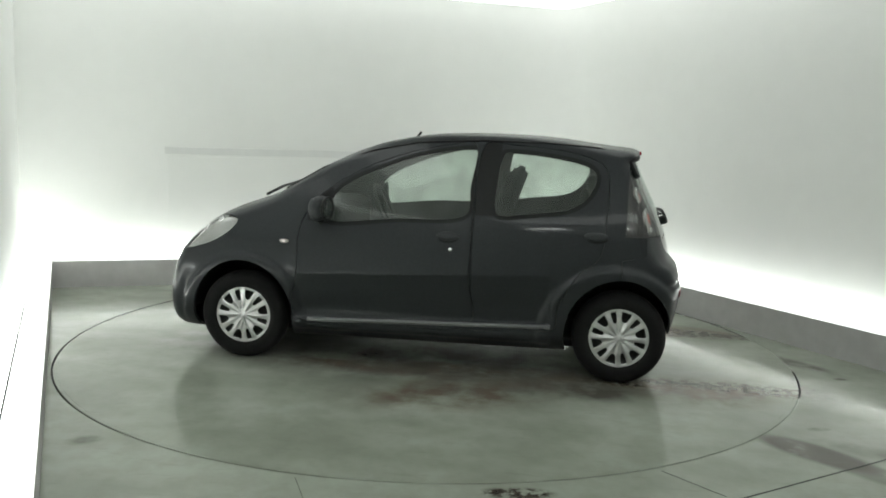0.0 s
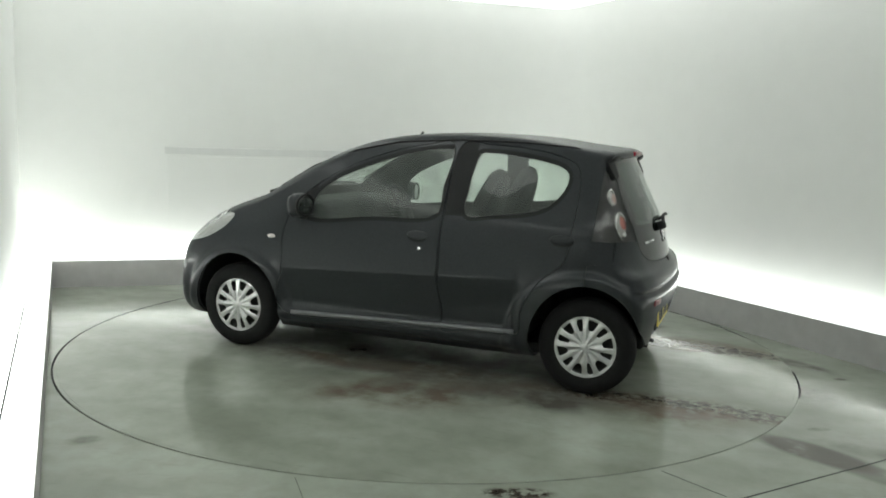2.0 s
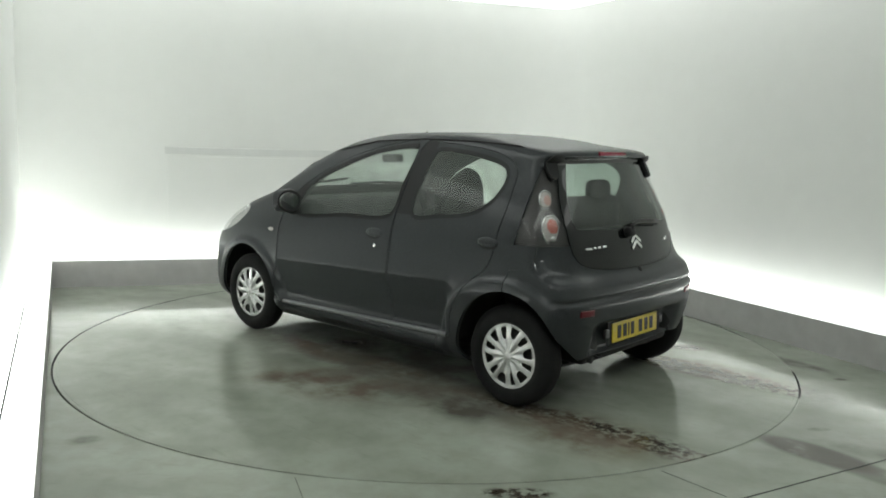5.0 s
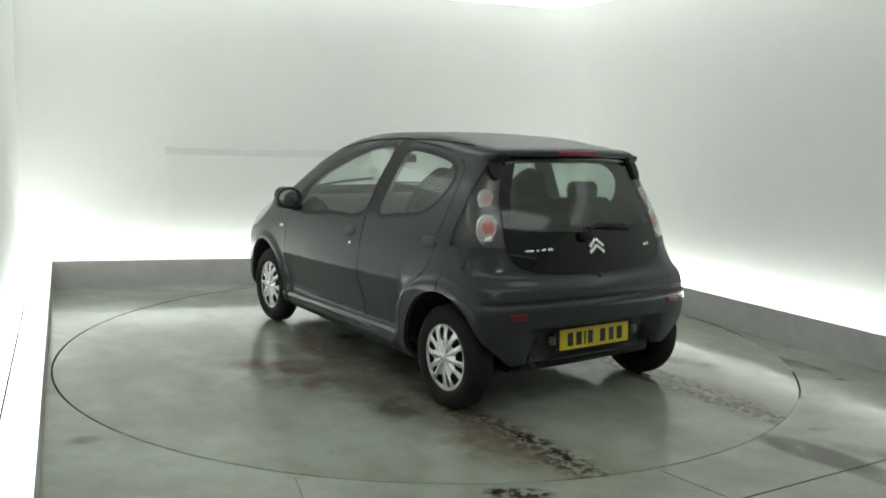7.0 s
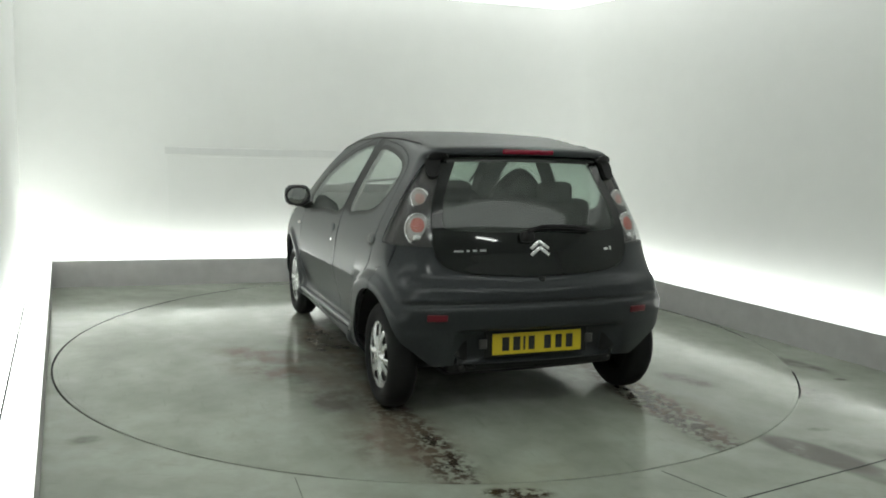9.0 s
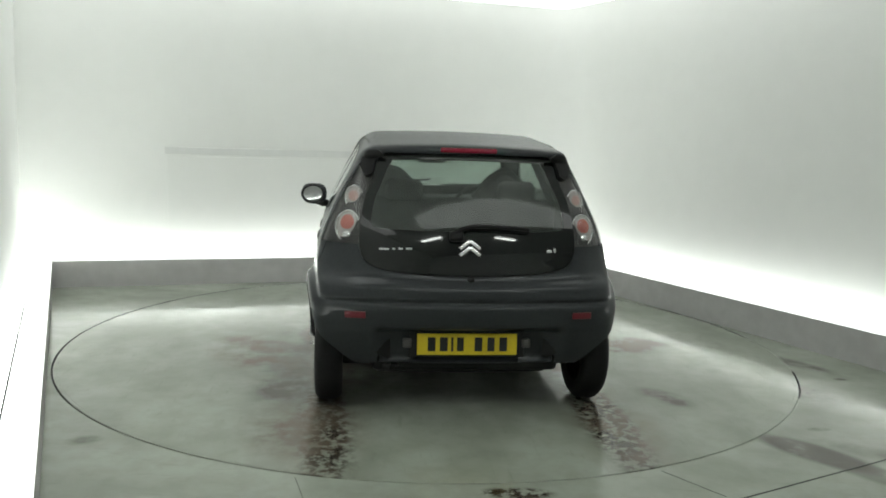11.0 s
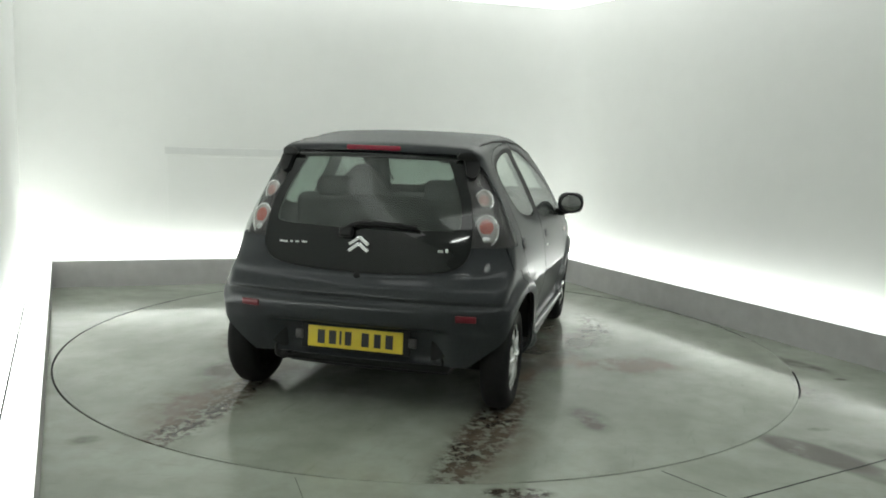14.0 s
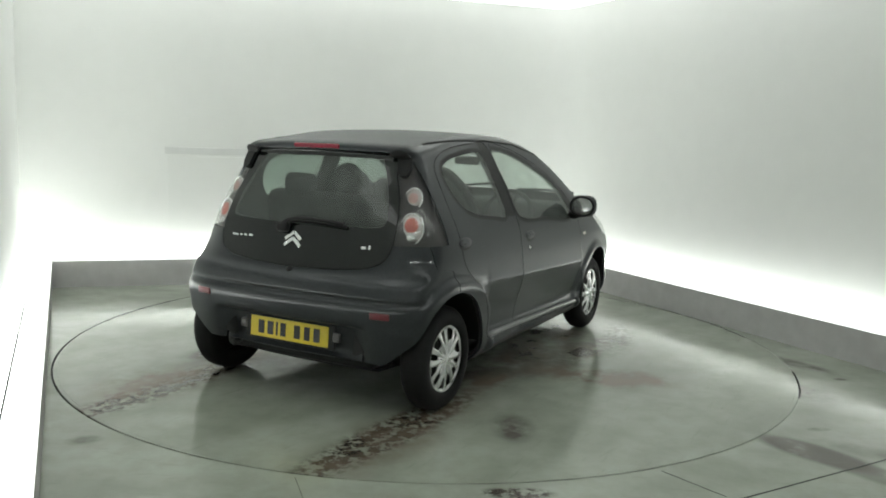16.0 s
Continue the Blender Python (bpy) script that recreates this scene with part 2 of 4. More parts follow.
def box(size, at=(0, 0, 0), bevel=0.0, segments=2, turn=None):
    bm = bmesh.new()
    bmesh.ops.create_cube(bm, size=1.0, matrix=Matrix.Diagonal((*size, 1)))
    if bevel:
        bmesh.ops.bevel(bm, geom=list(bm.edges), offset=bevel, segments=segments, affect="EDGES", profile=0.5)
    if turn:
        bmesh.ops.transform(bm, matrix=turn, verts=bm.verts)
    bmesh.ops.translate(bm, vec=at, verts=bm.verts)
    return bm


def lathe(profile, count=48, axis="y"):
    """A ring body: profile of (radius, along the axis), closed round the axis."""
    v, f, n = [], [], len(profile)
    for i in range(count):
        a = 2 * math.pi * i / count
        v += [(r * math.cos(a), h, r * math.sin(a)) for r, h in profile]
    for i in range(count):
        j = (i + 1) % count
        f += [(i * n + k, i * n + k + 1, j * n + k + 1, j * n + k) for k in range(n - 1)]
    return v, f


def tube(points, radius, sides=8, closed=False):
    """A round rod along a line of points."""
    pts = [Vector(p) for p in points]
    v, f, n = [], [], len(pts)
    for i, p in enumerate(pts):
        a = pts[(i + 1) % n] if closed or i < n - 1 else p
        b = pts[i - 1] if closed or i > 0 else p
        t = (a - b).normalized()
        u = t.orthogonal().normalized() if i == 0 else (u - t * u.dot(t)).normalized()
        w = t.cross(u)
        v += [p + radius * (math.cos(k * 2 * math.pi / sides) * u + math.sin(k * 2 * math.pi / sides) * w) for k in range(sides)]
    for i in range(n if closed else n - 1):
        j = (i + 1) % n
        f += [(i * sides + k, i * sides + (k + 1) % sides, j * sides + (k + 1) % sides, j * sides + k) for k in range(sides)]
    if not closed:
        f += [tuple(range(sides - 1, -1, -1)), tuple((n - 1) * sides + k for k in range(sides))]
    return v, f


# ---- the booth: a square pit with a ledge round it, light boxes behind the ledge ----
R_TABLE = 2.42
N_LEFT, D_LEFT = Vector((-0.913, -0.408)), 2.45
N_BACK, D_BACK = Vector((-0.300, 0.954)), 2.425
N_RIGHT, D_RIGHT = Vector((0.886, 0.463)), 2.43
N_FRONT, D_FRONT = Vector((0.44, -0.898)), 2.82
LEDGE_Z, LEDGE_W, WALL_OUT, CEIL_Z = 0.25, 0.14, 0.24, 2.84


def meet(n1, d1, n2, d2):
    det = n1.x * n2.y - n1.y * n2.x
    return Vector(((d1 * n2.y - d2 * n1.y) / det, (n1.x * d2 - n2.x * d1) / det))


def strip(n, d, o0, o1, na, da, nb, db, z0, z1, ext=True):
    """A bar along one side of the booth, from o0 to o1 outside its line; its ends are cut by the sides a and b
    (pushed out as far too, where ext says so)."""
    ea, eb = (ext, ext) if isinstance(ext, bool) else ext
    pts = [meet(n, d + o, m, dm + (o if e else 0)) for o, m, dm, e in ((o0, na, da, ea), (o0, nb, db, eb), (o1, nb, db, eb), (o1, na, da, ea))]
    area = sum(a.x * b.y - b.x * a.y for a, b in zip(pts, pts[1:] + pts[:1]))
    return prism([tuple(p) for p in (pts if area > 0 else pts[::-1])], z0, z1)


SIDES = {"left": (N_LEFT, D_LEFT, N_FRONT, 3.4, N_BACK, D_BACK, (False, True)),
         "back": (N_BACK, D_BACK, N_LEFT, D_LEFT, N_RIGHT, D_RIGHT, (True, True)),
         "right": (N_RIGHT, D_RIGHT, N_BACK, D_BACK, N_FRONT, 3.4, (True, False))}
for side, (n, d, na, da, nb, db, ext) in SIDES.items():
    tagged(part("ledge_" + side, strip(n, d, 0, LEDGE_W, na, da, nb, db, -0.05, LEDGE_Z - 0.012, ext), LEDGE),
           "low grey painted ledge round the turntable pit", "ledge", kind="structure")
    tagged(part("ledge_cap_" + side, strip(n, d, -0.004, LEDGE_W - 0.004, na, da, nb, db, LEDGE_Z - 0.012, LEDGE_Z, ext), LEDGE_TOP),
           "white cap on the grey ledge with added glow", "ledge cap", kind="structure")
    tagged(part("light_box_" + side, strip(n, d, LEDGE_W + 0.012, WALL_OUT - 0.006, na, da, nb, db, LEDGE_Z - 0.06, LEDGE_Z - 0.006, ext), GLOW_LOW),
           "glowing white light box behind the ledge", "light box", kind="structure")
FAR = 6.6
WALLS = {"wall_left": (N_LEFT, D_LEFT, N_FRONT, FAR, N_BACK, D_BACK + WALL_OUT, WALL),
         "wall_back": (N_BACK, D_BACK, N_LEFT, D_LEFT + WALL_OUT, N_RIGHT, D_RIGHT + WALL_OUT, WALL),
         "wall_right": (N_RIGHT, D_RIGHT, N_BACK, D_BACK + WALL_OUT, N_FRONT, FAR, WALL)}
for name, (n, d, na, da, nb, db, mat) in WALLS.items():
    tagged(part(name, strip(n, d, WALL_OUT, WALL_OUT + 0.12, na, da, nb, db, -0.05, CEIL_Z, False), mat),
           "plain white painted booth wall lit from below", "wall", kind="structure")
# unseen wall added to close the room, white to throw light forward
tagged(part("wall_front", strip(N_FRONT, FAR, 0.0, 0.12, N_RIGHT, D_RIGHT + 0.8, N_LEFT, D_LEFT + 0.8, -0.05, CEIL_Z, False), FAR_WALL),
       "plain white wall added unseen behind the camera", "wall", kind="structure")

# ceiling with a light box along its edges
def corners(out_l, out_b, out_r, far):
    return [meet(N_LEFT, D_LEFT + out_l, N_FRONT, far), meet(N_FRONT, far, N_RIGHT, D_RIGHT + out_r),
            meet(N_RIGHT, D_RIGHT + out_r, N_BACK, D_BACK + out_b), meet(N_BACK, D_BACK + out_b, N_LEFT, D_LEFT + out_l)]


tagged(part("ceiling", prism([tuple(p) for p in corners(0.8, 0.8, 0.8, FAR + 0.2)], CEIL_Z, CEIL_Z + 0.1), CEILING),
       "flat pale grey booth ceiling", "ceiling", kind="structure")
for side, (n, d, na, da, nb, db, ext) in SIDES.items():
    tagged(part("ceiling_light_box_" + side, strip(n, d, -0.12, 0.18, na, da, nb, db, CEIL_Z - 0.05, CEIL_Z - 0.004, ext), GLOW_HIGH),
           "glowing white light box along the ceiling edge", "light box", kind="structure")

# floor: one sheet with a round hole, and the turntable in the hole
GAP = 0.011
ring, edge, seg = [], [], 192
for i in range(seg):
    a = 2 * math.pi * i / seg
    c, s = math.cos(a), math.sin(a)
    k = min(dist / max(nn.x * c + nn.y * s, 1e-6) for nn, dist in ((N_LEFT, D_LEFT + 0.34), (N_BACK, D_BACK + 0.34), (N_RIGHT, D_RIGHT + 0.34), (N_FRONT, FAR + 0.1)) if nn.x * c + nn.y * s > 1e-3)
    ring.append(((R_TABLE + GAP) * c, (R_TABLE + GAP) * s, 0.0))
    edge.append((k * c, k * s, 0.0))
ff = [(i, (i + 1) % seg, seg + (i + 1) % seg, seg + i) for i in range(seg)]
ff = [f[::-1] for f in ff]
tagged(part("floor", (ring + edge, ff), FLOOR), "glossy grey-green epoxy floor with scuffs", "floor", kind="structure")
tagged(part("pit_floor", lathe([(0.0, 0), (R_TABLE + 0.05, 0)], 96), DARK), "dark gap under the turntable", "gap", kind="structure")
bpy.data.objects["pit_floor"].matrix_basis = pose(0, 0, -0.03, 90)
pv, pf = lathe([(R_TABLE + GAP, 0.0), (R_TABLE + GAP + 0.002, -0.03)], seg)
tagged(part("pit_rim", ([(x, -z, y - 0.0005) for x, y, z in pv], pf), DARK), "dark rim of the turntable pit", "gap", kind="structure")
disc_v, disc_f = lathe([(0.0, 0.0), (0.6, 0.0), (1.2, 0.0), (1.8, 0.0), (R_TABLE - 0.0225, 0.0), (R_TABLE - 0.0225, -0.02)], seg)
turntable = part("turntable", ([(x, -z, y) for x, y, z in disc_v], disc_f), TABLE)
tagged(turntable, "round grey-green turntable set flush in the floor, with rusty tyre tracks", "turntable")

for i, (a0, a1) in enumerate(((-64, -27), (-13, 9))):
    arc = [radians(a0 + (a1 - a0) * k / 40) for k in range(41)]
    dv = [(r * math.cos(a), r * math.sin(a), z) for a in arc for r, z in ((R_TABLE + 0.001, -0.004), (R_TABLE + GAP - 0.0005, -0.0015))]
    tagged(part("gap_dirt_%d" % (i + 1), (dv, [(2 * k, 2 * k + 1, 2 * k + 3, 2 * k + 2) for k in range(40)]), FLOOR), "grey dirt packed into the gap round the turntable", "dirt", kind="structure")


def joint(name, a, b, w=0.007):
    a, b = Vector(a), Vector(b)
    s = (b - a).normalized()
    q = Vector((-s.y, s.x)) * w / 2
    tagged(part(name, prism([tuple(p) for p in (a - q, b - q, b + q, a + q)], -0.01, 0.0015), DARK), "thin dark joint in the floor", "joint", kind="structure")


joint("floor_joint_1", (1.10, -2.61), (2.75, -1.70))
joint("floor_joint_2", (-0.547, -2.40), (-0.40, -2.85), 0.002)
joint("floor_joint_3", (1.05, -2.23), (1.25, -2.48), 0.002)


# a wide flat hatch in the back wall; the strip over it paints a shadow band grey
ALONG = Vector((N_BACK.y, -N_BACK.x))
INTO = pose(0, 0, 0, 0, 0, math.degrees(math.atan2(ALONG.y, ALONG.x)))
hatch_mid = N_BACK * (D_BACK + WALL_OUT) + ALONG * (-0.82)
hatch = part("wall_hatch", box((1.9, 0.010, 0.87), (hatch_mid.x, hatch_mid.y, 0.74), 0.003, 1, INTO), WALL)
tagged(hatch, "flush white hatch panel in the back wall", "hatch", kind="structure")
section = [(0.0, 1.195), (0.007, 1.195), (0.008, 1.198), (0.004, 1.255), (0.0, 1.260)]
bat = [(*(hatch_mid + ALONG * end - N_BACK * (o + 0.0)), z) for end in (-0.97, 0.97) for o, z in section]
bat_f = [tuple(range(5)), tuple(range(9, 4, -1))] + [(i, 5 + i, 5 + (i + 1) % 5, (i + 1) % 5) for i in range(5)]
tagged(part("batten", (bat, bat_f), SHADOW_GREY), "flat pale grey strip painted as the shadow band above the wall hatch", "trim", kind="structure")

for side, (n, d, na, da, nb, db, ext) in SIDES.items():
    tagged(part("light_box_seam_" + side, strip(n, d, LEDGE_W + 0.0, LEDGE_W + 0.006, na, da, nb, db, LEDGE_Z - 0.02, LEDGE_Z + 0.003, ext), DARK),
           "thin dark seam between ledge cap and light box", "seam", kind="structure")

# rounded corner between the back and right walls
base, wide = meet(N_BACK, D_BACK + WALL_OUT, N_RIGHT, D_RIGHT + WALL_OUT), 0.38
along_b, along_r = Vector((-N_BACK.y, N_BACK.x)), Vector((N_RIGHT.y, -N_RIGHT.x))
bend = []
for i in range(17):
    k = i / 16
    bend.append((1 - k) ** 2 * (base + along_b * wide) + 2 * k * (1 - k) * base + k * k * (base + along_r * wide))
bv = [(p.x, p.y, z) for p in bend for z in (LEDGE_Z - 0.05, CEIL_Z)]
tagged(part("wall_cove", (bv, [(2 * i, 2 * i + 1, 2 * i + 3, 2 * i + 2) for i in range(16)]), WALL, smooth=True), "rounded white inner corner of the booth walls", "wall", kind="structure")

edge_v, edge_f = lathe([(R_TABLE - 0.022, -0.02), (R_TABLE - 0.022, 0.0), (R_TABLE - 0.002, 0.0), (R_TABLE, -0.002), (R_TABLE, -0.025)], seg)
part("edge_band", ([(x, -z, y) for x, y, z in edge_v], edge_f), TABLE, turntable, "worn rim of the turntable")

# long glowing panels added out of view as fill, under the ceiling, over the turntable
for i, off in enumerate((-1.15, 1.15)):
    mid = ALONG * off
    fill_panel = part("ceiling_light_panel_%d" % (i + 1), box((0.55, 3.4, 0.05), (mid.x, mid.y, CEIL_Z - 0.03), 0.01, 1, INTO), GLOW_FILL)
    tagged(fill_panel, "long glowing white fill panel added out of view", "light panel", kind="structure")
for i, (x, y, turn_) in enumerate(((0.1, -4.5, 25), (1.9, -4.1, -25))):
    tagged(part("ceiling_tube_light_%d" % (i + 1), box((0.60, 0.06, 0.05), (x, y, CEIL_Z - 0.03), 0.01, 1, INTO @ pose(0, 0, 0, 0, 0, turn_)), GLOW_FRONT), "slim glowing white tube light under the ceiling", "tube light", kind="structure")

# third added fill panel, brightens the car from the camera side
mid = N_FRONT * 3.3
tagged(part("ceiling_light_panel_3", box((3.4, 0.6, 0.05), (mid.x, mid.y, CEIL_Z - 0.03), 0.01, 1, INTO), GLOW_FILL), "long glowing white fill panel added out of view", "light panel", kind="structure")

cap_at = meet(N_LEFT, D_LEFT, N_BACK, D_BACK) + Vector((0.408, -0.913)) * 1.02
tagged(part("cap_joint", prism([tuple(cap_at + N_LEFT * o + Vector((0.408, -0.913)) * k) for o, k in ((0.01, 0), (0.13, 0), (0.13, 0.006), (0.01, 0.006))][::-1], LEDGE_Z - 0.004, LEDGE_Z + 0.0012), DARK),
       "thin joint across the ledge cap", "joint", kind="structure")

# ---- the car: shape by fields. x forward, y to its left, z up; the origin on the ground between the axles ----
WB, WHEEL_R = 1.17, 0.279


def spline(points, per=10, closed=True):
    """A Catmull-Rom curve through 2D points."""
    p, out, n = np.array(points, float), [], len(points)
    for i in range(n if closed else n - 1):
        a, b, c, e = (p[(i + k) % n] if closed else p[min(max(i + k, 0), n - 1)] for k in (-1, 0, 1, 2))
        for s in np.arange(per) / per:
            out.append(0.5 * (2 * b + (c - a) * s + (2 * a - 5 * b + 4 * c - e) * s * s + (3 * b - a - 3 * c + e) * s ** 3))
    if not closed:
        out.append(p[-1])
    return np.array(out)


def polygon_distance(x, y, poly):
    """Signed distance to a closed 2D outline, negative inside."""
    x, y = np.asarray(x, float).ravel(), np.asarray(y, float).ravel()
    best, inside = np.full(x.shape, 1e9), np.zeros(x.shape, bool)
    for (ax, ay), (bx, by) in zip(poly, np.roll(poly, -1, 0)):
        ex, ey = bx - ax, by - ay
        t = np.clip(((x - ax) * ex + (y - ay) * ey) / (ex * ex + ey * ey + 1e-12), 0, 1)
        best = np.minimum(best, (x - ax - t * ex) ** 2 + (y - ay - t * ey) ** 2)
        if ey:
            cross = ((ay > y) != (by > y)) & (x < ex * (y - ay) / ey + ax)
            inside ^= cross
    return np.sqrt(best) * np.where(inside, -1, 1)


PROFILE = spline([(-1.40, .19), (-1.48, .215), (-1.52, .29), (-1.552, .42), (-1.574, .53), (-1.570, .61), (-1.535, .685), (-1.507, .73), (-1.492, .80),
                  (-1.472, .876), (-1.437, .97), (-1.385, 1.08), (-1.33, 1.19), (-1.28, 1.295), (-1.262, 1.338), (-1.288, 1.356), (-1.282, 1.386), (-1.235, 1.402), (-1.15, 1.410),
                  (-.99, 1.428), (-.8, 1.452), (-.6, 1.466), (-.3, 1.471), (0, 1.46), (.21, 1.432), (.4, 1.385), (.6, 1.31), (.8, 1.215), (1.0, 1.10),
                  (1.12, 1.03), (1.24, .985), (1.40, .925), (1.54, .85), (1.66, .755), (1.74, .66), (1.785, .55), (1.81, .42), (1.805, .28), (1.755, .19),
                  (1.6, .165), (.8, .16), (0, .16), (-.8, .165)], 8)
GX, GZ = np.arange(-2.0, 2.2, 0.008), np.arange(-0.1, 1.8, 0.008)
FIELD = polygon_distance(*np.meshgrid(GX, GZ, indexing="ij"), PROFILE).reshape(len(GX), len(GZ))


def profile_field(x, z):
    u, v = np.clip((x - GX[0]) / 0.008, 0, len(GX) - 2.001), np.clip((z - GZ[0]) / 0.008, 0, len(GZ) - 2.001)
    i, j = u.astype(int), v.astype(int)
    u, v = u - i, v - j
    return (FIELD[i, j] * (1 - u) + FIELD[i + 1, j] * u) * (1 - v) + (FIELD[i, j + 1] * (1 - u) + FIELD[i + 1, j + 1] * u) * v


def step(a, b, x):
    t = np.clip((x - a) / (b - a), 0, 1)
    return t * t * (3 - 2 * t)


WZ = np.array([.10, .18, .24, .30, .36, .46, .60, .68, .76, .84, .90, .95, 1.0, 1.1, 1.2, 1.3, 1.36, 1.42, 1.55])
WY = np.array([.70, .725, .775, .792, .798, .804, .816, .812, .804, .791, .777, .761, .740, .692, .642, .590, .560, .525, .44])
WZF = np.arange(0, 1.7, 0.01)
WYF = np.interp(WZF, WZ, WY)
for _ in range(6):
    WYF[1:-1] = (WYF[:-2] + 2 * WYF[1:-1] + WYF[2:]) / 4


def half_width(x, z):
    w = np.interp(z, WZF, WYF)
    w = w - 0.085 * np.clip((x - 0.85) / 1.0, 0, 2) ** 2 - 0.09 * np.clip((-x - 1.0) / 0.6, 0, 2) ** 2
    w = w - 0.05 * step(0.5, 1.3, x) * step(0.75, 1.0, z)
    line = 0.572 + 0.043 * (0.8 - x)                          # the crease along the doors, with a shelf above it
    between = step(-0.775, -0.735, x) * (1 - step(0.80, 0.86, x))
    w = w + 0.008 * between * np.exp(-np.maximum(z - line, 0) / 0.035) * step(0.30, 0.42, z)
    w = w - 0.034 * between * np.clip((line - z) / 0.20, 0, 1) ** 0.8 * step(0.25, 0.36, z)
    w = w + 0.026 * (1 - step(0.280, 0.297, z - 0.03 * (0.8 - x))) * step(0.2, 0.24, z) * between
    for wx, wz, r0, amount in ((WB, 0.27, 0.405, 0.022), (-1.135, 0.25, 0.452, 0.032)):
        r = np.hypot(x - wx, z - wz)
        w = w + amount * (1 - step(r0 - 0.022, r0 + 0.022, r)) * step(0.12, 0.3, z)
    return w


def body_field(x, y, z):
    ay = np.abs(y)
    back, front = step(0.1, 1.0, -x), step(0.2, 1.3, x)
    bow = -(0.12 + 0.11 * step(0.62, 0.85, z)) * ay ** 2 * back * (1 + 0.4 * step(0.55, 0.8, ay)) + 0.27 * ay ** 2 * front
    crown = 0.06 * ay ** 2 * step(0.95, 1.2, z)
    fs = profile_field(x + bow, z + crown)
    rear = step(1.25, 1.4, -x)
    low = 1 - step(0.448, 0.482, z)
    fs = fs + rear * 0.058 * (1 - step(0.38, 0.52, ay)) * low * step(0.25, 0.32, z) - rear * 0.005 * low * step(0.46, 0.56, ay)      # number plate recess and the corners beside it
    fs = fs + rear * 0.020 * np.exp(-((z - 0.606) / 0.011) ** 2) - rear * 0.012 * np.exp(-((z - 0.668 - 0.03 * ay) / 0.030) ** 2)   # groove and shelf
    fc = (ay - half_width(x, z)) * 0.93
    k = 0.05
    h = np.clip(0.5 + 0.5 * (fs - fc) / k, 0, 1)
    return fc * (1 - h) + fs * h + k * h * (1 - h)


def surface(field, lo, hi, h):
    """A quad mesh on field = 0, by a dual grid, drawn onto the surface."""
    ax = [np.arange(a, b + h, h) for a, b in zip(lo, hi)]
    X, Y, Z = np.meshgrid(*ax, indexing="ij")
    F = field(X.ravel(), Y.ravel(), Z.ravel()).reshape(X.shape)
    neg = F < 0
    cell = sum(neg[i:neg.shape[0] - 1 + i, j:neg.shape[1] - 1 + j, k:neg.shape[2] - 1 + k].astype(int) for i in (0, 1) for j in (0, 1) for k in (0, 1))
    act = (cell > 0) & (cell < 8)
    idx = np.full(act.shape, -1)
    idx[act] = np.arange(act.sum())
    ci = np.argwhere(act)
    V = np.array(lo) + (ci + 0.5) * h
    quads = []
    for a in range(3):
        s0 = [slice(None)] * 3
        s1 = [slice(None)] * 3
        s0[a], s1[a] = slice(0, -1), slice(1, None)
        n0, n1 = neg[tuple(s0)], neg[tuple(s1)]
        e = np.argwhere(n0 != n1)
        b, c = (a + 1) % 3, (a + 2) % 3
        e = e[(e[:, b] > 0) & (e[:, c] > 0) & (e[:, b] < neg.shape[b] - 1) & (e[:, c] < neg.shape[c] - 1)]
        flip = ~n0[tuple(e.T)]
        q = []
        for db, dc in ((1, 1), (0, 1), (0, 0), (1, 0)):
            o = e.copy()
            o[:, b] -= db
            o[:, c] -= dc
            q.append(idx[tuple(o.T)])
        q = np.stack(q, 1)
        q[flip] = q[flip][:, ::-1]
        quads.append(q)
    Q = np.concatenate(quads)
    E = np.concatenate([Q[:, [0, 1]], Q[:, [1, 2]], Q[:, [2, 3]], Q[:, [3, 0]]])

    def gradient(P):
        d = 0.004
        g = np.stack([(field(*(P + d * u).T) - field(*(P - d * u).T)) / (2 * d) for u in np.eye(3)], 1)
        return g

    def relax(A):
        acc, cnt = np.zeros_like(A), np.zeros(len(A))
        np.add.at(acc, E[:, 0], A[E[:, 1]])
        np.add.at(cnt, E[:, 0], 1)
        return acc / np.maximum(cnt, 1)[:, None]

    for i in range(5):
        g = gradient(V)
        s = np.clip(field(*V.T) / np.maximum((g * g).sum(1), 0.05), -0.02, 0.02)
        V = V - s[:, None] * g
        if i < 3:
            V = 0.5 * V + 0.5 * relax(V)
    V = 0.75 * V + 0.25 * relax(V)
    N = gradient(V)
    N /= np.linalg.norm(N, axis=1)[:, None] + 1e-9
    for _ in range(3):
        N = 0.5 * N + 0.5 * relax(N)
    N /= np.linalg.norm(N, axis=1)[:, None] + 1e-9
    return V, N, np.concatenate([Q[:, [0, 1, 2]], Q[:, [0, 2, 3]]])


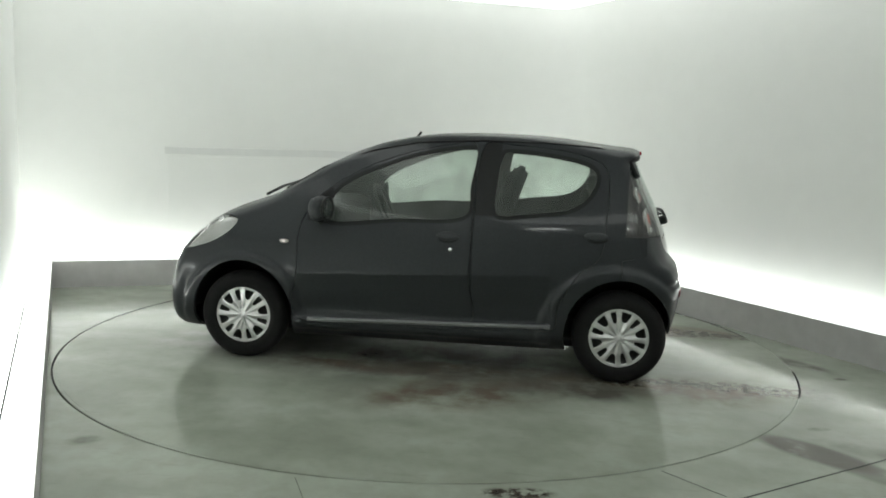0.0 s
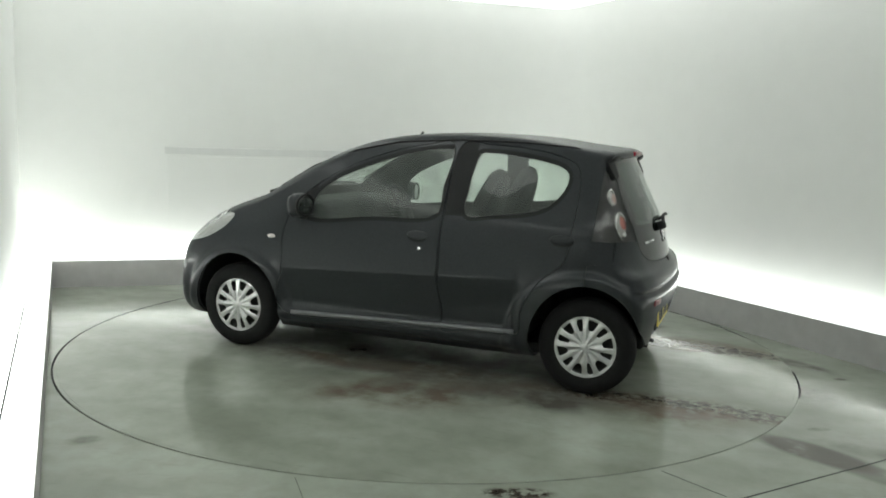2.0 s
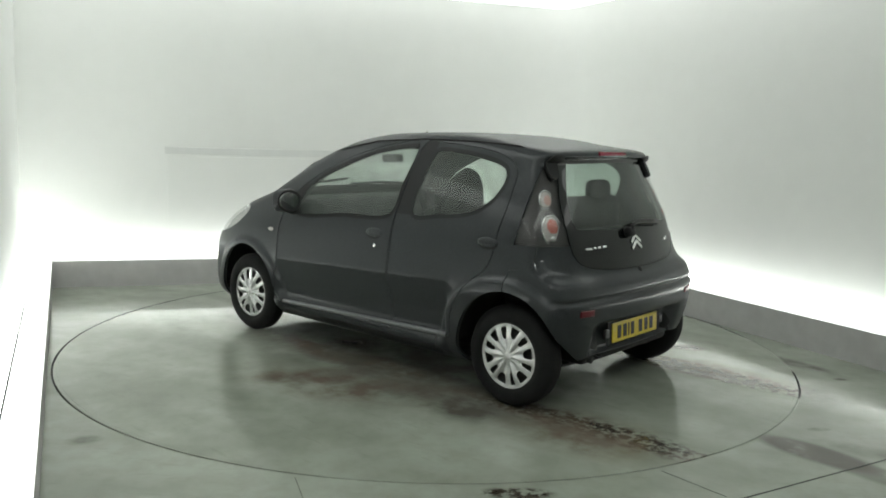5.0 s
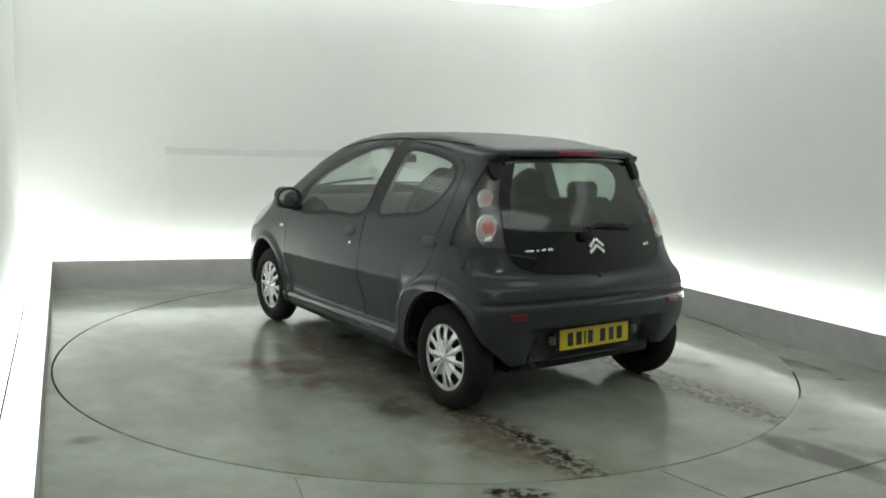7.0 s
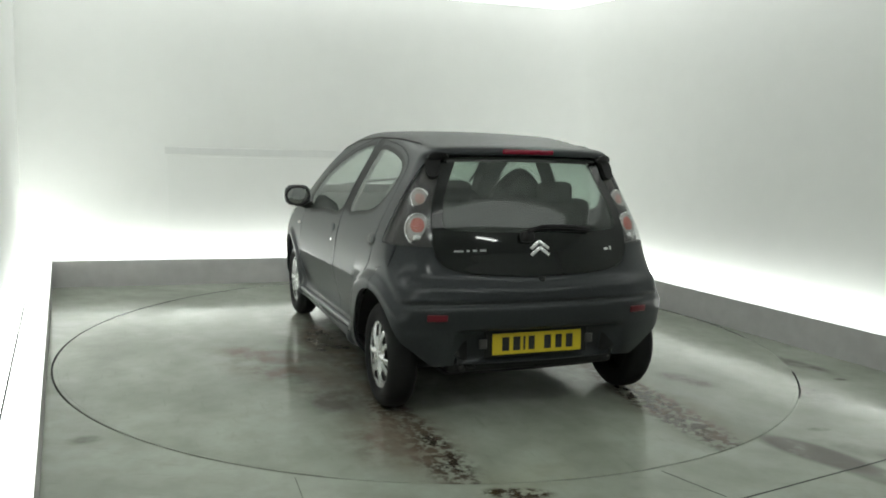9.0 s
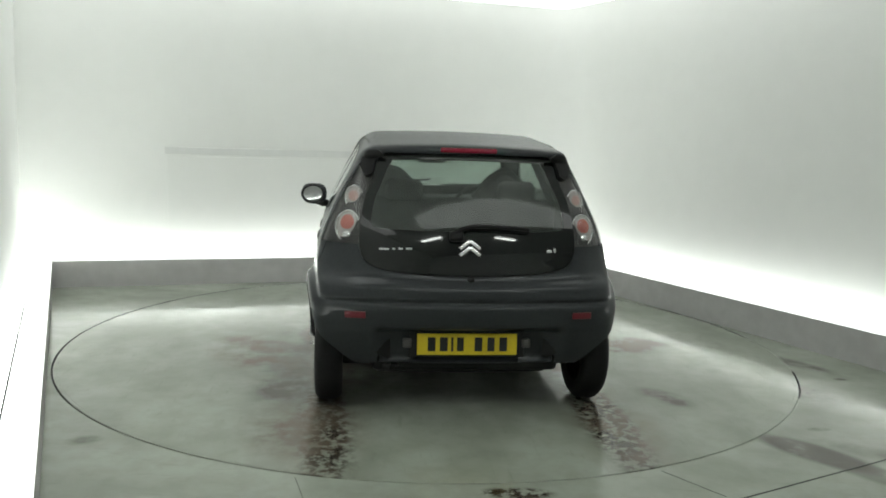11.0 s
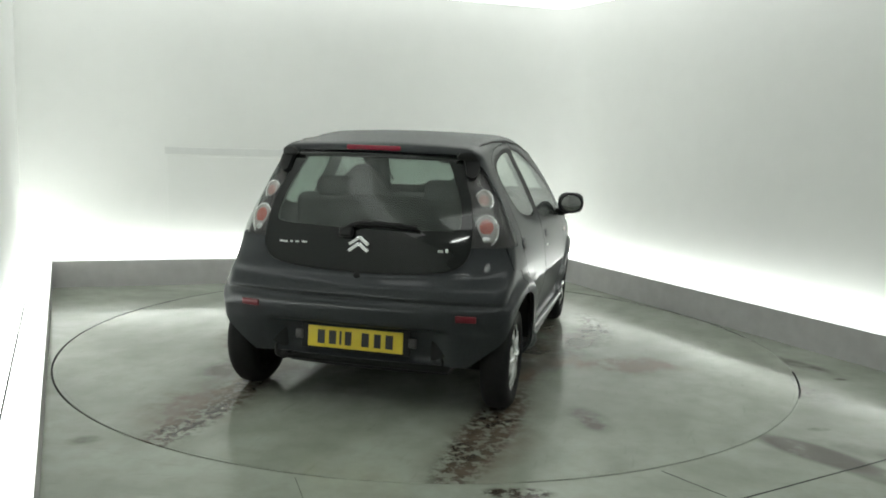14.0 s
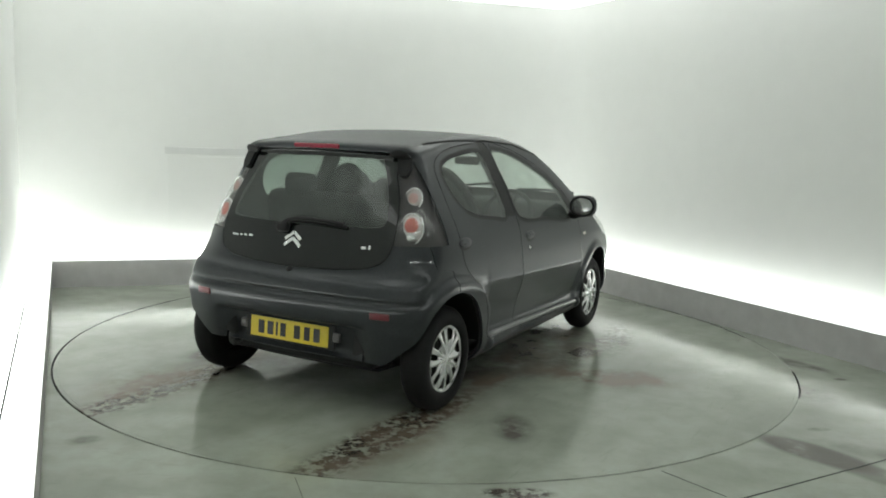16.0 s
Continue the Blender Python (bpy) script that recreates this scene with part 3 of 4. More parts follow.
def cut(piece, f):
    """Splits (V, N, T) by a field of the vertices into the part below zero and the part above."""
    V, N, T = piece
    f = np.where(np.abs(f) < 1e-7, 1e-7, f)
    neg = (f < 0)[T].sum(1)
    sides = {-1: [T[neg == 3]], 1: [T[neg == 0]]}
    nv, nn, made = list(), list(), {}

    def mid(a, b):
        key = (min(a, b), max(a, b))
        if key not in made:
            a, b = key
            t = f[a] / (f[a] - f[b])
            made[key] = len(V) + len(nv)
            nv.append(V[a] + t * (V[b] - V[a]))
            nn.append(N[a] + t * (N[b] - N[a]))
        return made[key]

    new_t = {-1: [], 1: []}
    for tri in T[(neg == 1) | (neg == 2)].tolist():
        lone = -1 if sum(f[i] < 0 for i in tri) == 1 else 1
        k = next(i for i in range(3) if (f[tri[i]] < 0) == (lone < 0))
        a, b, c = tri[k], tri[(k + 1) % 3], tri[(k + 2) % 3]
        ab, ac = mid(a, b), mid(a, c)
        new_t[lone].append((a, ab, ac))
        new_t[-lone] += [(ab, b, c), (ab, c, ac)]
    V2, N2 = (np.vstack([V, nv]), np.vstack([N, nn])) if nv else (V, N)
    out = []
    for s in (-1, 1):
        t = np.concatenate(sides[s] + [np.array(new_t[s], int).reshape(-1, 3)]).astype(int)
        used, inv = np.unique(t, return_inverse=True)
        out.append((V2[used], N2[used], inv.reshape(-1, 3)))
    return out


def split(piece, field, gap=0.0025):
    """Inside and outside of a field, with a gap between them."""
    a = cut(piece, field(piece[0]) + gap)
    b = cut(a[1], field(a[1][0]) - gap)
    return a[0], b[1]


def sheet(piece, thick=0.012, lift=0.0):
    """A panel with thickness: the outer face, the inner face and the rim between them."""
    V, N, T = piece
    N = N / (np.linalg.norm(N, axis=1)[:, None] + 1e-9)
    n = len(V)
    e = np.concatenate([T[:, [0, 1]], T[:, [1, 2]], T[:, [2, 0]]])
    key = np.sort(e, 1)
    _, first, count = np.unique(key[:, 0] * (n + 1) + key[:, 1], return_index=True, return_counts=True)
    rim = e[first[count == 1]]
    verts = np.vstack([V + lift * N, V - thick * N])
    faces = T.tolist() + (T[:, ::-1] + n).tolist() + [(b, a, a + n, b + n) for a, b in rim.tolist()]
    return verts, faces, N


def panel(name, piece, material, parent, label="", thick=0.012, lift=0.0):
    verts, faces, N = sheet(piece, thick, lift)
    me = mesh_from(name, verts, faces, material, True)
    rim = 2 * len(piece[2])
    me.polygons.foreach_set("use_smooth", [i < rim for i in range(len(me.polygons))])
    flat = []
    for p in me.polygons:
        for v in p.vertices:
            flat.append(tuple(N[v]) if p.index < rim // 2 else (0.0, 0.0, 0.0))
    me.normals_split_custom_set(flat)
    if material in (SIDE_GLASS, REAR_GLASS, LENS):                # the coated face is the outer one
        me.materials.append(GLASS_INNER)
        me.polygons.foreach_set("material_index", [0 if i < rim // 2 else 1 for i in range(len(me.polygons))])
    return part(name, me, material, parent, label)


# outlines in the side view (x, z)
FRONT_GLASS = spline([(.615, .905), (.60, 1.05), (.50, 1.145), (.36, 1.215), (.15, 1.295), (-.05, 1.345), (-.22, 1.366), (-.265, 1.34), (-.24, 1.15), (-.205, .965), (.2, .935)], 8)
REAR_SIDE_GLASS = spline([(-.415, .985), (-.40, 1.15), (-.425, 1.32), (-.48, 1.352), (-.70, 1.335), (-.90, 1.30), (-.985, 1.255), (-.992, 1.18), (-.93, 1.085), (-.82, 1.025), (-.6, .995)], 8)
REAR_DOOR = spline([(-.27, .30), (-.275, .6), (-.275, 1.0), (-.30, 1.38), (-.5, 1.40), (-.85, 1.365), (-1.04, 1.29), (-1.07, 1.15), (-1.06, .95), (-1.03, .76), (-.90, .64), (-.80, .46), (-.77, .32), (-.5, .30)], 8)
FRONT_DOOR = spline([(.80, .29), (.81, .6), (.80, .85), (.72, 1.02), (.56, 1.15), (.35, 1.265), (.1, 1.35), (-.1, 1.392), (-.25, 1.40), (-.268, 1.2), (-.265, .9), (-.262, .6), (-.26, .30), (.2, .285)], 8)
HEADLIGHT = spline([(1.62, .685), (1.60, .75), (1.45, .855), (1.32, .905), (1.22, .885), (1.28, .80), (1.43, .72)], 6)
# outlines in the rear view (y, z)
HATCH = spline([(0, .735), (.3, .745), (.48, .77), (.555, .83), (.568, .95), (.545, 1.10), (.50, 1.22), (.455, 1.335), (.3, 1.345), (0, 1.35)], 8, False)
HATCH = np.vstack([HATCH, HATCH[::-1] * [-1, 1]])
CLEAR = spline([(0, .955), (.3, .96), (.46, .965), (.505, .99), (.49, 1.10), (.45, 1.20), (.405, 1.295), (.36, 1.312), (0, 1.318)], 8, False)
CLEAR = np.vstack([CLEAR, CLEAR[::-1] * [-1, 1]])

SPOILER_END = spline([(.430, 1.330), (.470, 1.356), (.525, 1.350), (.550, 1.305), (.555, 1.260), (.540, 1.225), (.500, 1.235), (.460, 1.30)], 6)


def side_region(poly, grow=0.0):
    return lambda P: polygon_distance(P[:, 0], P[:, 2], poly) - grow


def rear_region(poly, grow=0.0):
    return lambda P: np.maximum(polygon_distance(P[:, 1], P[:, 2], poly) - grow, P[:, 0] + 1.1)


def left_right(piece):
    return cut(piece, -piece[0][:, 1])


def merge(a, b):
    return np.vstack([a[0], b[0]]), np.vstack([a[1], b[1]]), np.vstack([a[2], b[2] + len(a[0])])


def build_car():
    car = new("hatchback_car")
    tagged(car, "dark grey metallic five-door hatchback with silver hubcaps standing on the turntable", "car")
    shell = surface(body_field, (-1.70, -0.94, 0.08), (1.92, 0.94, 1.54), 0.0118)
    full = shell
    # wheel openings and the open underside
    well = lambda P: np.maximum(0.3 * (np.hypot((np.abs(P[:, 0]) - WB) / np.where(P[:, 0] < -WB, 0.312, 0.330), (P[:, 2] - 0.285) / 0.352) - 1.0), 0.45 - np.abs(P[:, 1]))
    shell = cut(shell, well(shell[0]))[1]
    foot = lambda P: P[:, 2] - 0.185 - (0.098 - 0.006 * step(0.46, 0.70, np.abs(P[:, 1]))) * step(1.22, 1.32, -P[:, 0])
    under, shell = cut(shell, foot(shell[0]))
    under = cut(under, under[0][:, 2] - 0.186)[0]
    panel("underbody", under, BLACK_PLASTIC, car, "black underbody")

    hatch, shell = split(shell, rear_region(HATCH))
    glass, border = split(hatch, rear_region(CLEAR), 0.0)
    tailgate = panel("tailgate", border, BLACK_GLASS, car, "glossy black frame of the glass tailgate", 0.006)
    panel("rear_window", glass, REAR_GLASS, tailgate, "tinted rear window", 0.004)

    ends, shell = split(shell, lambda P: np.maximum(polygon_distance(np.abs(P[:, 1]), P[:, 2], SPOILER_END), P[:, 0] + 1.12), 0.0)
    for end in left_right(ends):
        panel("spoiler_end", end, BLACK_PLASTIC, car, "black spoiler end", 0.016, 0.018)

    def lamp_region(P):
        x, z = P[:, 0], P[:, 2]
        return np.maximum.reduce([x + 1.175 + 0.05 * (z - 0.88), 0.886 - z, z - 1.30 + 0.0 * x])
    lamps, shell = split(shell, lamp_region)
    bumper_region = lambda P: np.maximum.reduce([P[:, 0] + 1.30 - 0.14 * step(0.772, 0.748, P[:, 2]), P[:, 2] - np.where(np.abs(P[:, 1]) < 0.53, 0.80, 0.884)])
    bumper, shell = split(shell, bumper_region)
    panel("rear_bumper", bumper, PAINT, car, "dark grey painted rear bumper")
    heads, shell = split(shell, lambda P: np.maximum(side_region(HEADLIGHT)(P), 0.42 - np.abs(P[:, 1])))
    screen, shell = split(shell, lambda P: np.maximum.reduce([0.44 - P[:, 0], 1.045 - P[:, 2], P[:, 2] - 1.36, np.abs(P[:, 1]) - 0.66 + 0.42 * (P[:, 2] - 1.0)]))
    panel("windscreen", screen, SIDE_GLASS, car, "clear windscreen", 0.005)
    fronts, shell = split(shell, side_region(FRONT_DOOR))
    rears, shell = split(shell, side_region(REAR_DOOR))
    panel("body", shell, PAINT, car, "dark grey metallic body with roof and wings")

    for s, lamp in zip((1, -1), left_right(lamps)):
        housing = panel("tail_light", lamp, SMOKED, car, "smoked tail light with round lamps", 0.02, -0.024)
        panel("lens", lamp, LENS, housing, "clear lamp lens", 0.004)
    for lamp in left_right(heads):
        housing = panel("headlight", lamp, LAMP_SHELL, car, "clear headlight", 0.02, -0.03)
        panel("lens", lamp, LENS, housing, "clear lamp lens", 0.004)
    for pieces, glass_poly, name in ((fronts, FRONT_GLASS, "front"), (rears, REAR_SIDE_GLASS, "rear")):
        for door in left_right(pieces):
            pane, frame_ = split(door, side_region(glass_poly), 0.0)
            seal, skin = split(frame_, side_region(glass_poly, 0.024), 0.0)
            if name == "rear":
                more, skin = split(skin, lambda P: np.maximum(-0.415 - P[:, 0], 0.975 - P[:, 2]), 0.0)
                seal = merge(seal, more)
            else:
                sail, skin = split(skin, lambda P: np.maximum.reduce([0.612 - P[:, 0], 0.90 - P[:, 2], P[:, 0] - 0.76]), 0.0)
                seal = merge(seal, sail)
            leaf = panel(name + "_door", skin, PAINT, car, "dark grey metallic " + name + " door")
            panel("window_seal", seal, BLACK_PLASTIC, leaf, "black window seal", 0.012)
            panel("window_pane", pane, SIDE_GLASS, leaf, "clear side window", 0.004)
    # dark inner shell behind the gaps
    V, N, T = full
    inner = (V - 0.022 * N, N, T)
    for region in (well, lambda P: foot(P) - 0.015, side_region(FRONT_GLASS, 0.0), side_region(REAR_SIDE_GLASS, 0.0), rear_region(CLEAR, 0.0), lambda P: np.maximum(P[:, 0] + 1.36, P[:, 2] - 0.58),
                   lambda P: np.maximum.reduce([0.44 - P[:, 0], 1.045 - P[:, 2], P[:, 2] - 1.34, np.abs(P[:, 1]) - 0.64 + 0.42 * (P[:, 2] - 1.0)])):
        inner = cut(inner, region(inner[0]))[1]
    panel("inner_shell", inner, TRIM, car, "dark grey inner shell", 0.004)
    return car


car = build_car()


# wheels
def build_wheel(side):
    """A wheel about the y axis; its outer face looks along +y."""
    tyre_v, tyre_f = lathe([(.178, .062), (.185, .070), (.215, .076), (.250, .070), (.266, .055), (.2765, .040), (.279, .02), (.279, -.02),
                            (.2765, -.04), (.266, -.055), (.25, -.07), (.2, -.072), (.178, -.06)], 56)
    wheel = new("wheel", mesh_from("wheel", *lathe([(.0005, .03), (.12, .025), (.17, .02), (.181, .05), (.186, .058), (.189, .05), (.18, -.06)], 40), DARK, True))
    part("tyre", (tyre_v, tyre_f), RUBBER, wheel, "black rubber tyre", True)
    cv, cf = lathe([(.001, .070), (.012, .0705), (.026, .070), (.040, .0675), (.055, .066), (.07, .067), (.085, .068), (.1, .0675), (.115, .066), (.13, .064), (.145, .062),
                    (.158, .060), (.168, .059), (.176, .0605), (.184, .0605), (.189, .056)], 144)
    cv = np.array(cv)
    tri = np.array([t for f in cf for t in ((f[0], f[1], f[2]), (f[0], f[2], f[3]))])
    ang, rad = np.arctan2(cv[:, 2], cv[:, 0]), np.hypot(cv[:, 0], cv[:, 2])
    # raised double spokes between twelve slots, broad and narrow by turns
    cv[:, 1] += (0.005 * np.cos(ang * 6) + 0.004 * np.cos(ang * 12)) * step(0.02, 0.06, rad) * (1 - step(0.14, 0.172, rad))
    piece = (cv, np.tile((0.0, 1.0, 0.0), (len(cv), 1)), tri)
    P = piece[0]
    slot = np.full(len(P), 1.0)
    for k in range(12):
        a0 = radians(30 * k + 15)
        u = P[:, 0] * math.cos(a0) + P[:, 2] * math.sin(a0)
        v = -P[:, 0] * math.sin(a0) + P[:, 2] * math.cos(a0)
        mid, hl, hw = (0.130, 0.017, 0.0290) if k % 2 else (0.126, 0.021, 0.0180)
        hw = hw * (0.8 + 0.35 * (u - mid) / hl * 0.5)
        r0 = 0.009
        q0, q1 = np.abs(u - mid) - hl - 0.012 + r0, np.abs(v) - hw + r0
        slot = np.minimum(slot, np.hypot(np.maximum(q0, 0), np.maximum(q1, 0)) + np.minimum(np.maximum(q0, q1), 0) - r0)
    _, piece = cut(piece, slot)
    verts, faces, _ = sheet(piece, 0.006)
    part("hubcap", (verts, faces), HUBCAP, wheel, "silver hubcap with twelve slots", True)
    part("hub_badge", lathe([(.0005, .0745), (.018, .0735), (.024, .070)], 24), HUBCAP, wheel, "round chrome hub badge", True)
    return wheel


for x in (WB, -WB):
    for s in (1, -1):
        w = build_wheel(s)
        w.parent = car
        w.matrix_basis = pose(x, 0.712 * s, WHEEL_R, 0, 0, 0 if s > 0 else 180)


# ---- the car's fittings ----
def on_body(p, out=0.0):
    """The nearest place on the body to p, pushed out, and the normal there."""
    p = np.array([p], float)
    for _ in range(12):
        g = np.stack([(body_field(*(p + 0.004 * u).T) - body_field(*(p - 0.004 * u).T)) / 0.008 for u in np.eye(3)], 1)
        p = p - (body_field(*p.T) / (g * g).sum(1))[:, None] * g
    n = Vector(g[0]).normalized()
    return Vector(p[0]) + n * out, n


def facing(at, n, roll=0.0):
    """A pose at a place whose z axis looks along n and whose y axis is as upright as it can be."""
    n = Vector(n).normalized()
    xa = Vector((0, 0, 1)).cross(n).normalized()
    ya = n.cross(xa)
    return Matrix.Translation(at) @ Matrix((xa, ya, n)).transposed().to_4x4() @ pose(0, 0, 0, 0, 0, roll)


def dome(rx, ry, height, rings=6, count=32, bottom=-0.02):
    v, f = [(0, 0, height)], []
    for i in range(1, rings + 1):
        a = math.pi / 2 * i / rings
        v += [(rx * math.sin(a) * math.cos(b), ry * math.sin(a) * math.sin(b), height * math.cos(a)) for b in (2 * math.pi * k / count for k in range(count))]
    v += [(rx * math.cos(b), ry * math.sin(b), bottom) for b in (2 * math.pi * k / count for k in range(count))]
    for k in range(count):
        f.append((0, 1 + k, 1 + (k + 1) % count))
    for i in range(rings):
        for k in range(count):
            p, q = 1 + i * count + k, 1 + i * count + (k + 1) % count
            f.append((p, p + count, q + count, q))
    return v, f


def set_at(ob, m):
    ob.matrix_basis = m
    return ob


def ring_of(rx, ry, r, count=40):
    return tube([(rx * math.cos(a), ry * math.sin(a), 0) for a in (2 * math.pi * k / count for k in range(count))], r, 8, True)


def rounded(sx, sy, sz, r):
    return box((sx, sy, sz), (0, 0, 0), r, 3)


lamps_on = [o for o in car.children if o.name.startswith("tail_light")]
leaves = {(n, s): next(o for o in car.children if o.name.startswith(n + "_door") and np.sign(o.data.vertices[0].co.y) == s) for n in ("front", "rear") for s in (1, -1)}
for s in (1, -1):
    lamp = next(o for o in lamps_on if np.sign(o.data.vertices[0].co.y) == s)
    for (x, y, z), rx, ry, lower in (((-1.290, 0.618, 1.141), 0.042, 0.052, False), ((-1.352, 0.650, 0.985), 0.058, 0.076, True)):
        at, n = on_body((x, y * s, z))
        m = facing(at - n * 0.028, n * 0.75 + Vector((-0.45, 0, 0)))
        shell_ = dome(rx, ry, 0.020)
        set_at(part("lamp_bowl", shell_, PALE_LAMP, lamp, "pale round lamp bowl", True), m)
        set_at(part("lamp_glass", dome(rx * 0.66, ry * 0.62, 0.010, 5, 28), RED_LAMP if lower else AMBER, lamp, "pinkish red lamp glass", True), m @ pose(0, 0.012 if lower else 0, 0.012))
        if lower:
            set_at(part("reversing_lamp", dome(rx * 0.42, ry * 0.26, 0.010, 4, 24), CHROME, lamp, "small bright reversing lamp", True), m @ pose(0, -0.046, 0.012))
        set_at(part("lamp_ring", ring_of(rx + 0.004, ry + 0.004, 0.0055), CHROME, lamp, "chrome ring", True), m @ pose(0, 0, 0.004))
    # door fittings
    fd, rd = leaves["front", s], leaves["rear", s]
    for leaf, x, z in ((fd, -0.125, 0.845), (rd, -1.005, 0.883)):
        at, n = on_body((x, 0.81 * s, z))
        set_at(part("handle_recess", dome(0.072, 0.034, 0.002, 3, 28, -0.006), BLACK_PLASTIC, leaf, "black handle recess", True), facing(at - Vector((0, 0, 0.006)), n))
        set_at(part("door_handle", dome(0.070, 0.027, 0.009, 5, 32, -0.006), PAINT, leaf, "grey pull handle", True), facing(at + Vector((0, 0, 0.005)), n))
    at, n = on_body((-0.142, 0.81 * s, 0.768))
    set_at(part("door_lock", dome(0.0115, 0.0115, 0.004, 3, 16, -0.004), CHROME, fd, "round silver door lock", True), facing(at, n))
    at, n = on_body((0.895, 0.78 * s, 0.764))
    set_at(part("side_repeater", dome(0.030, 0.014, 0.010, 4, 24, -0.005), PALE_LAMP, car, "clear oval side indicator", True), facing(at, n))
    at, n = on_body((1.69, 0.56 * s, 0.40))
    set_at(part("fog_lamp_recess", dome(0.065, 0.045, 0.004, 3, 28, -0.01), BLACK_PLASTIC, car, "black recess in the front bumper", True), facing(at, n))
    hl = next(o for o in car.children if o.name.startswith("headlight") and np.sign(o.data.vertices[0].co.y) == s)
    for x, y, z, r in ((1.50, 0.60, 0.78, 0.062), (1.36, 0.66, 0.845, 0.04)):
        at, n = on_body((x, y * s, z))
        set_at(part("lamp_bowl", dome(r, r, 0.022, 5, 28, -0.01), CHROME, hl, "chrome lamp bowl", True), facing(at - n * 0.028, n + Vector((0.5, 0, 0))))
    # door mirror
    mir = part("door_mirror", rounded(0.115, 0.185, 0.150, 0.055), PAINT, fd, "dark grey door mirror", True)
    for v in mir.data.vertices:
        k = 1 - 0.35 * max(v.co.x / 0.0575, 0) ** 2
        v.co.y, v.co.z = v.co.y * k, v.co.z * k
    set_at(mir, pose(0.655, 0.865 * s, 0.985, 0, 0, -8 * s))
    gl = part("mirror_glass", dome(0.078, 0.062, 0.003, 3, 32, -0.004), MIRROR, mir, "oval mirror glass", True)
    set_at(gl, facing((-0.056, 0, 0), (-1, 0, 0)))
    set_at(part("mirror_rim", ring_of(0.082, 0.066, 0.009), BLACK_PLASTIC, mir, "black mirror rim", True), facing((-0.054, 0, 0), (-1, 0, 0)))
    part("mirror_arm", tube([(0.66, 0.76 * s, 0.915), (0.66, 0.80 * s, 0.912), (0.66, 0.845 * s, 0.93)], 0.026, 10), BLACK_PLASTIC, fd, "black mirror arm", True)
    # red bumper reflectors
    at, n = on_body((-1.54, 0.585 * s, 0.543))
    set_at(part("bumper_reflector", rounded(0.105, 0.034, 0.010, 0.004), DARK_RED, car, "red reflector in the bumper", True), facing(at, n))
    # pale strip paints the highlight on the upward step of the sill
    sill_line = [on_body((0.74 - 1.5 * i / 12, 0.8 * s, 0.280 + 0.03 * (0.06 + 1.5 * i / 12)), 0.0)[0] for i in range(13)]
    part("sill_strip", tube(sill_line, 0.014, 8), SILL_GLINT, car, "pale grey strip painted as the highlight along the sill", True)
    # roof gutter seal
    line_pts = [on_body((x, y * s, z), 0.001)[0] for x, y, z in ((0.95, 0.60, 1.09), (0.7, 0.585, 1.22), (0.4, 0.565, 1.335), (0.1, 0.545, 1.405), (-0.3, 0.535, 1.43), (-0.7, 0.525, 1.42), (-1.0, 0.51, 1.385), (-1.2, 0.49, 1.352))]
    part("roof_seal", tube(line_pts, 0.007, 6), BLACK_PLASTIC, car, "black roof seal", True)

# brake light, number plate, badges, keyhole, wiper
at, n = on_body((-1.30, 0, 1.371))
bl = box((0.30, 0.026, 0.02), (0, 0, 0), 0.008, 3)
for v in bl.verts:
    v.co.z -= 0.10 * v.co.x ** 2
set_at(part("high_brake_light", bl, BRAKE_RED, car, "long red brake light in the spoiler", True), facing(at - Vector((-0.002, 0, 0)), (-1, 0, 0.1)))
plate = part("number_plate", rounded(0.52, 0.111, 0.006, 0.0025), YELLOW, car, "yellow rear number plate with dark bars")
set_at(plate, facing((-1.504, 0.006, 0.384), (-1, 0, 0.06)))
for x, w in ((-0.185, 0.05), (-0.122, 0.05), (-0.078, 0.014), (-0.036, 0.044), (0.058, 0.05), (0.124, 0.046), (0.188, 0.05)):
    part("plate_bar", box((w * 0.8, 0.072, 0.002), (x, 0, 0.004)), INK, plate)
part("plate_surround", box((0.60, 0.135, 0.012), (0, 0, -0.010), 0.004, 1), BLACK_PLASTIC, plate, "black plate surround")
for x in (-0.31, 0.31):
    part("plate_lamp", box((0.045, 0.05, 0.02), (x, 0.005, -0.006), 0.008, 2), SMOKED, plate, "small plate lamp", True)

tailgate = next(o for o in car.children if o.name.startswith("tailgate"))
for k in (0, 1):
    for s in (1, -1):
        at, n = on_body((-1.47, 0.026 * s + 0.004, 0.895 - 0.036 * k), 0.003)
        bar = box((0.068, 0.020, 0.008), (0, 0, 0), 0.003, 2)
        set_at(part("badge_chevron", bar, CHROME, tailgate, "silver chevron bar", True), facing(at, n, 38 * s))
for y0, y1, z, hgt in ((0.475, 0.415, .868, .020), (0.405, 0.385, .868, .020), (0.372, 0.345, .868, .020), (0.335, 0.295, .868, .020), (-0.405, -0.438, .866, .026), (-0.446, -0.462, .872, .038)):
    at, n = on_body((-1.45, (y0 + y1) / 2, z), 0.002)
    set_at(part("badge_bar", box((abs(y0 - y1) * 0.85, hgt * 0.6, 0.005), (0, 0, 0), 0.002, 1), CHROME, tailgate, "small silver bar"), facing(at, n))
at, n = on_body((-1.508, 0, 0.722))
set_at(part("keyhole", dome(0.020, 0.018, 0.010, 4, 20, -0.01), BLACK_PLASTIC, car, "black round keyhole", True), facing(at, n))
at, n = on_body((-1.45, 0.075, 0.93), 0.02)
set_at(part("wiper_mount", rounded(0.075, 0.055, 0.05, 0.018), BLACK_PLASTIC, tailgate, "black wiper mount", True), facing(at, n))
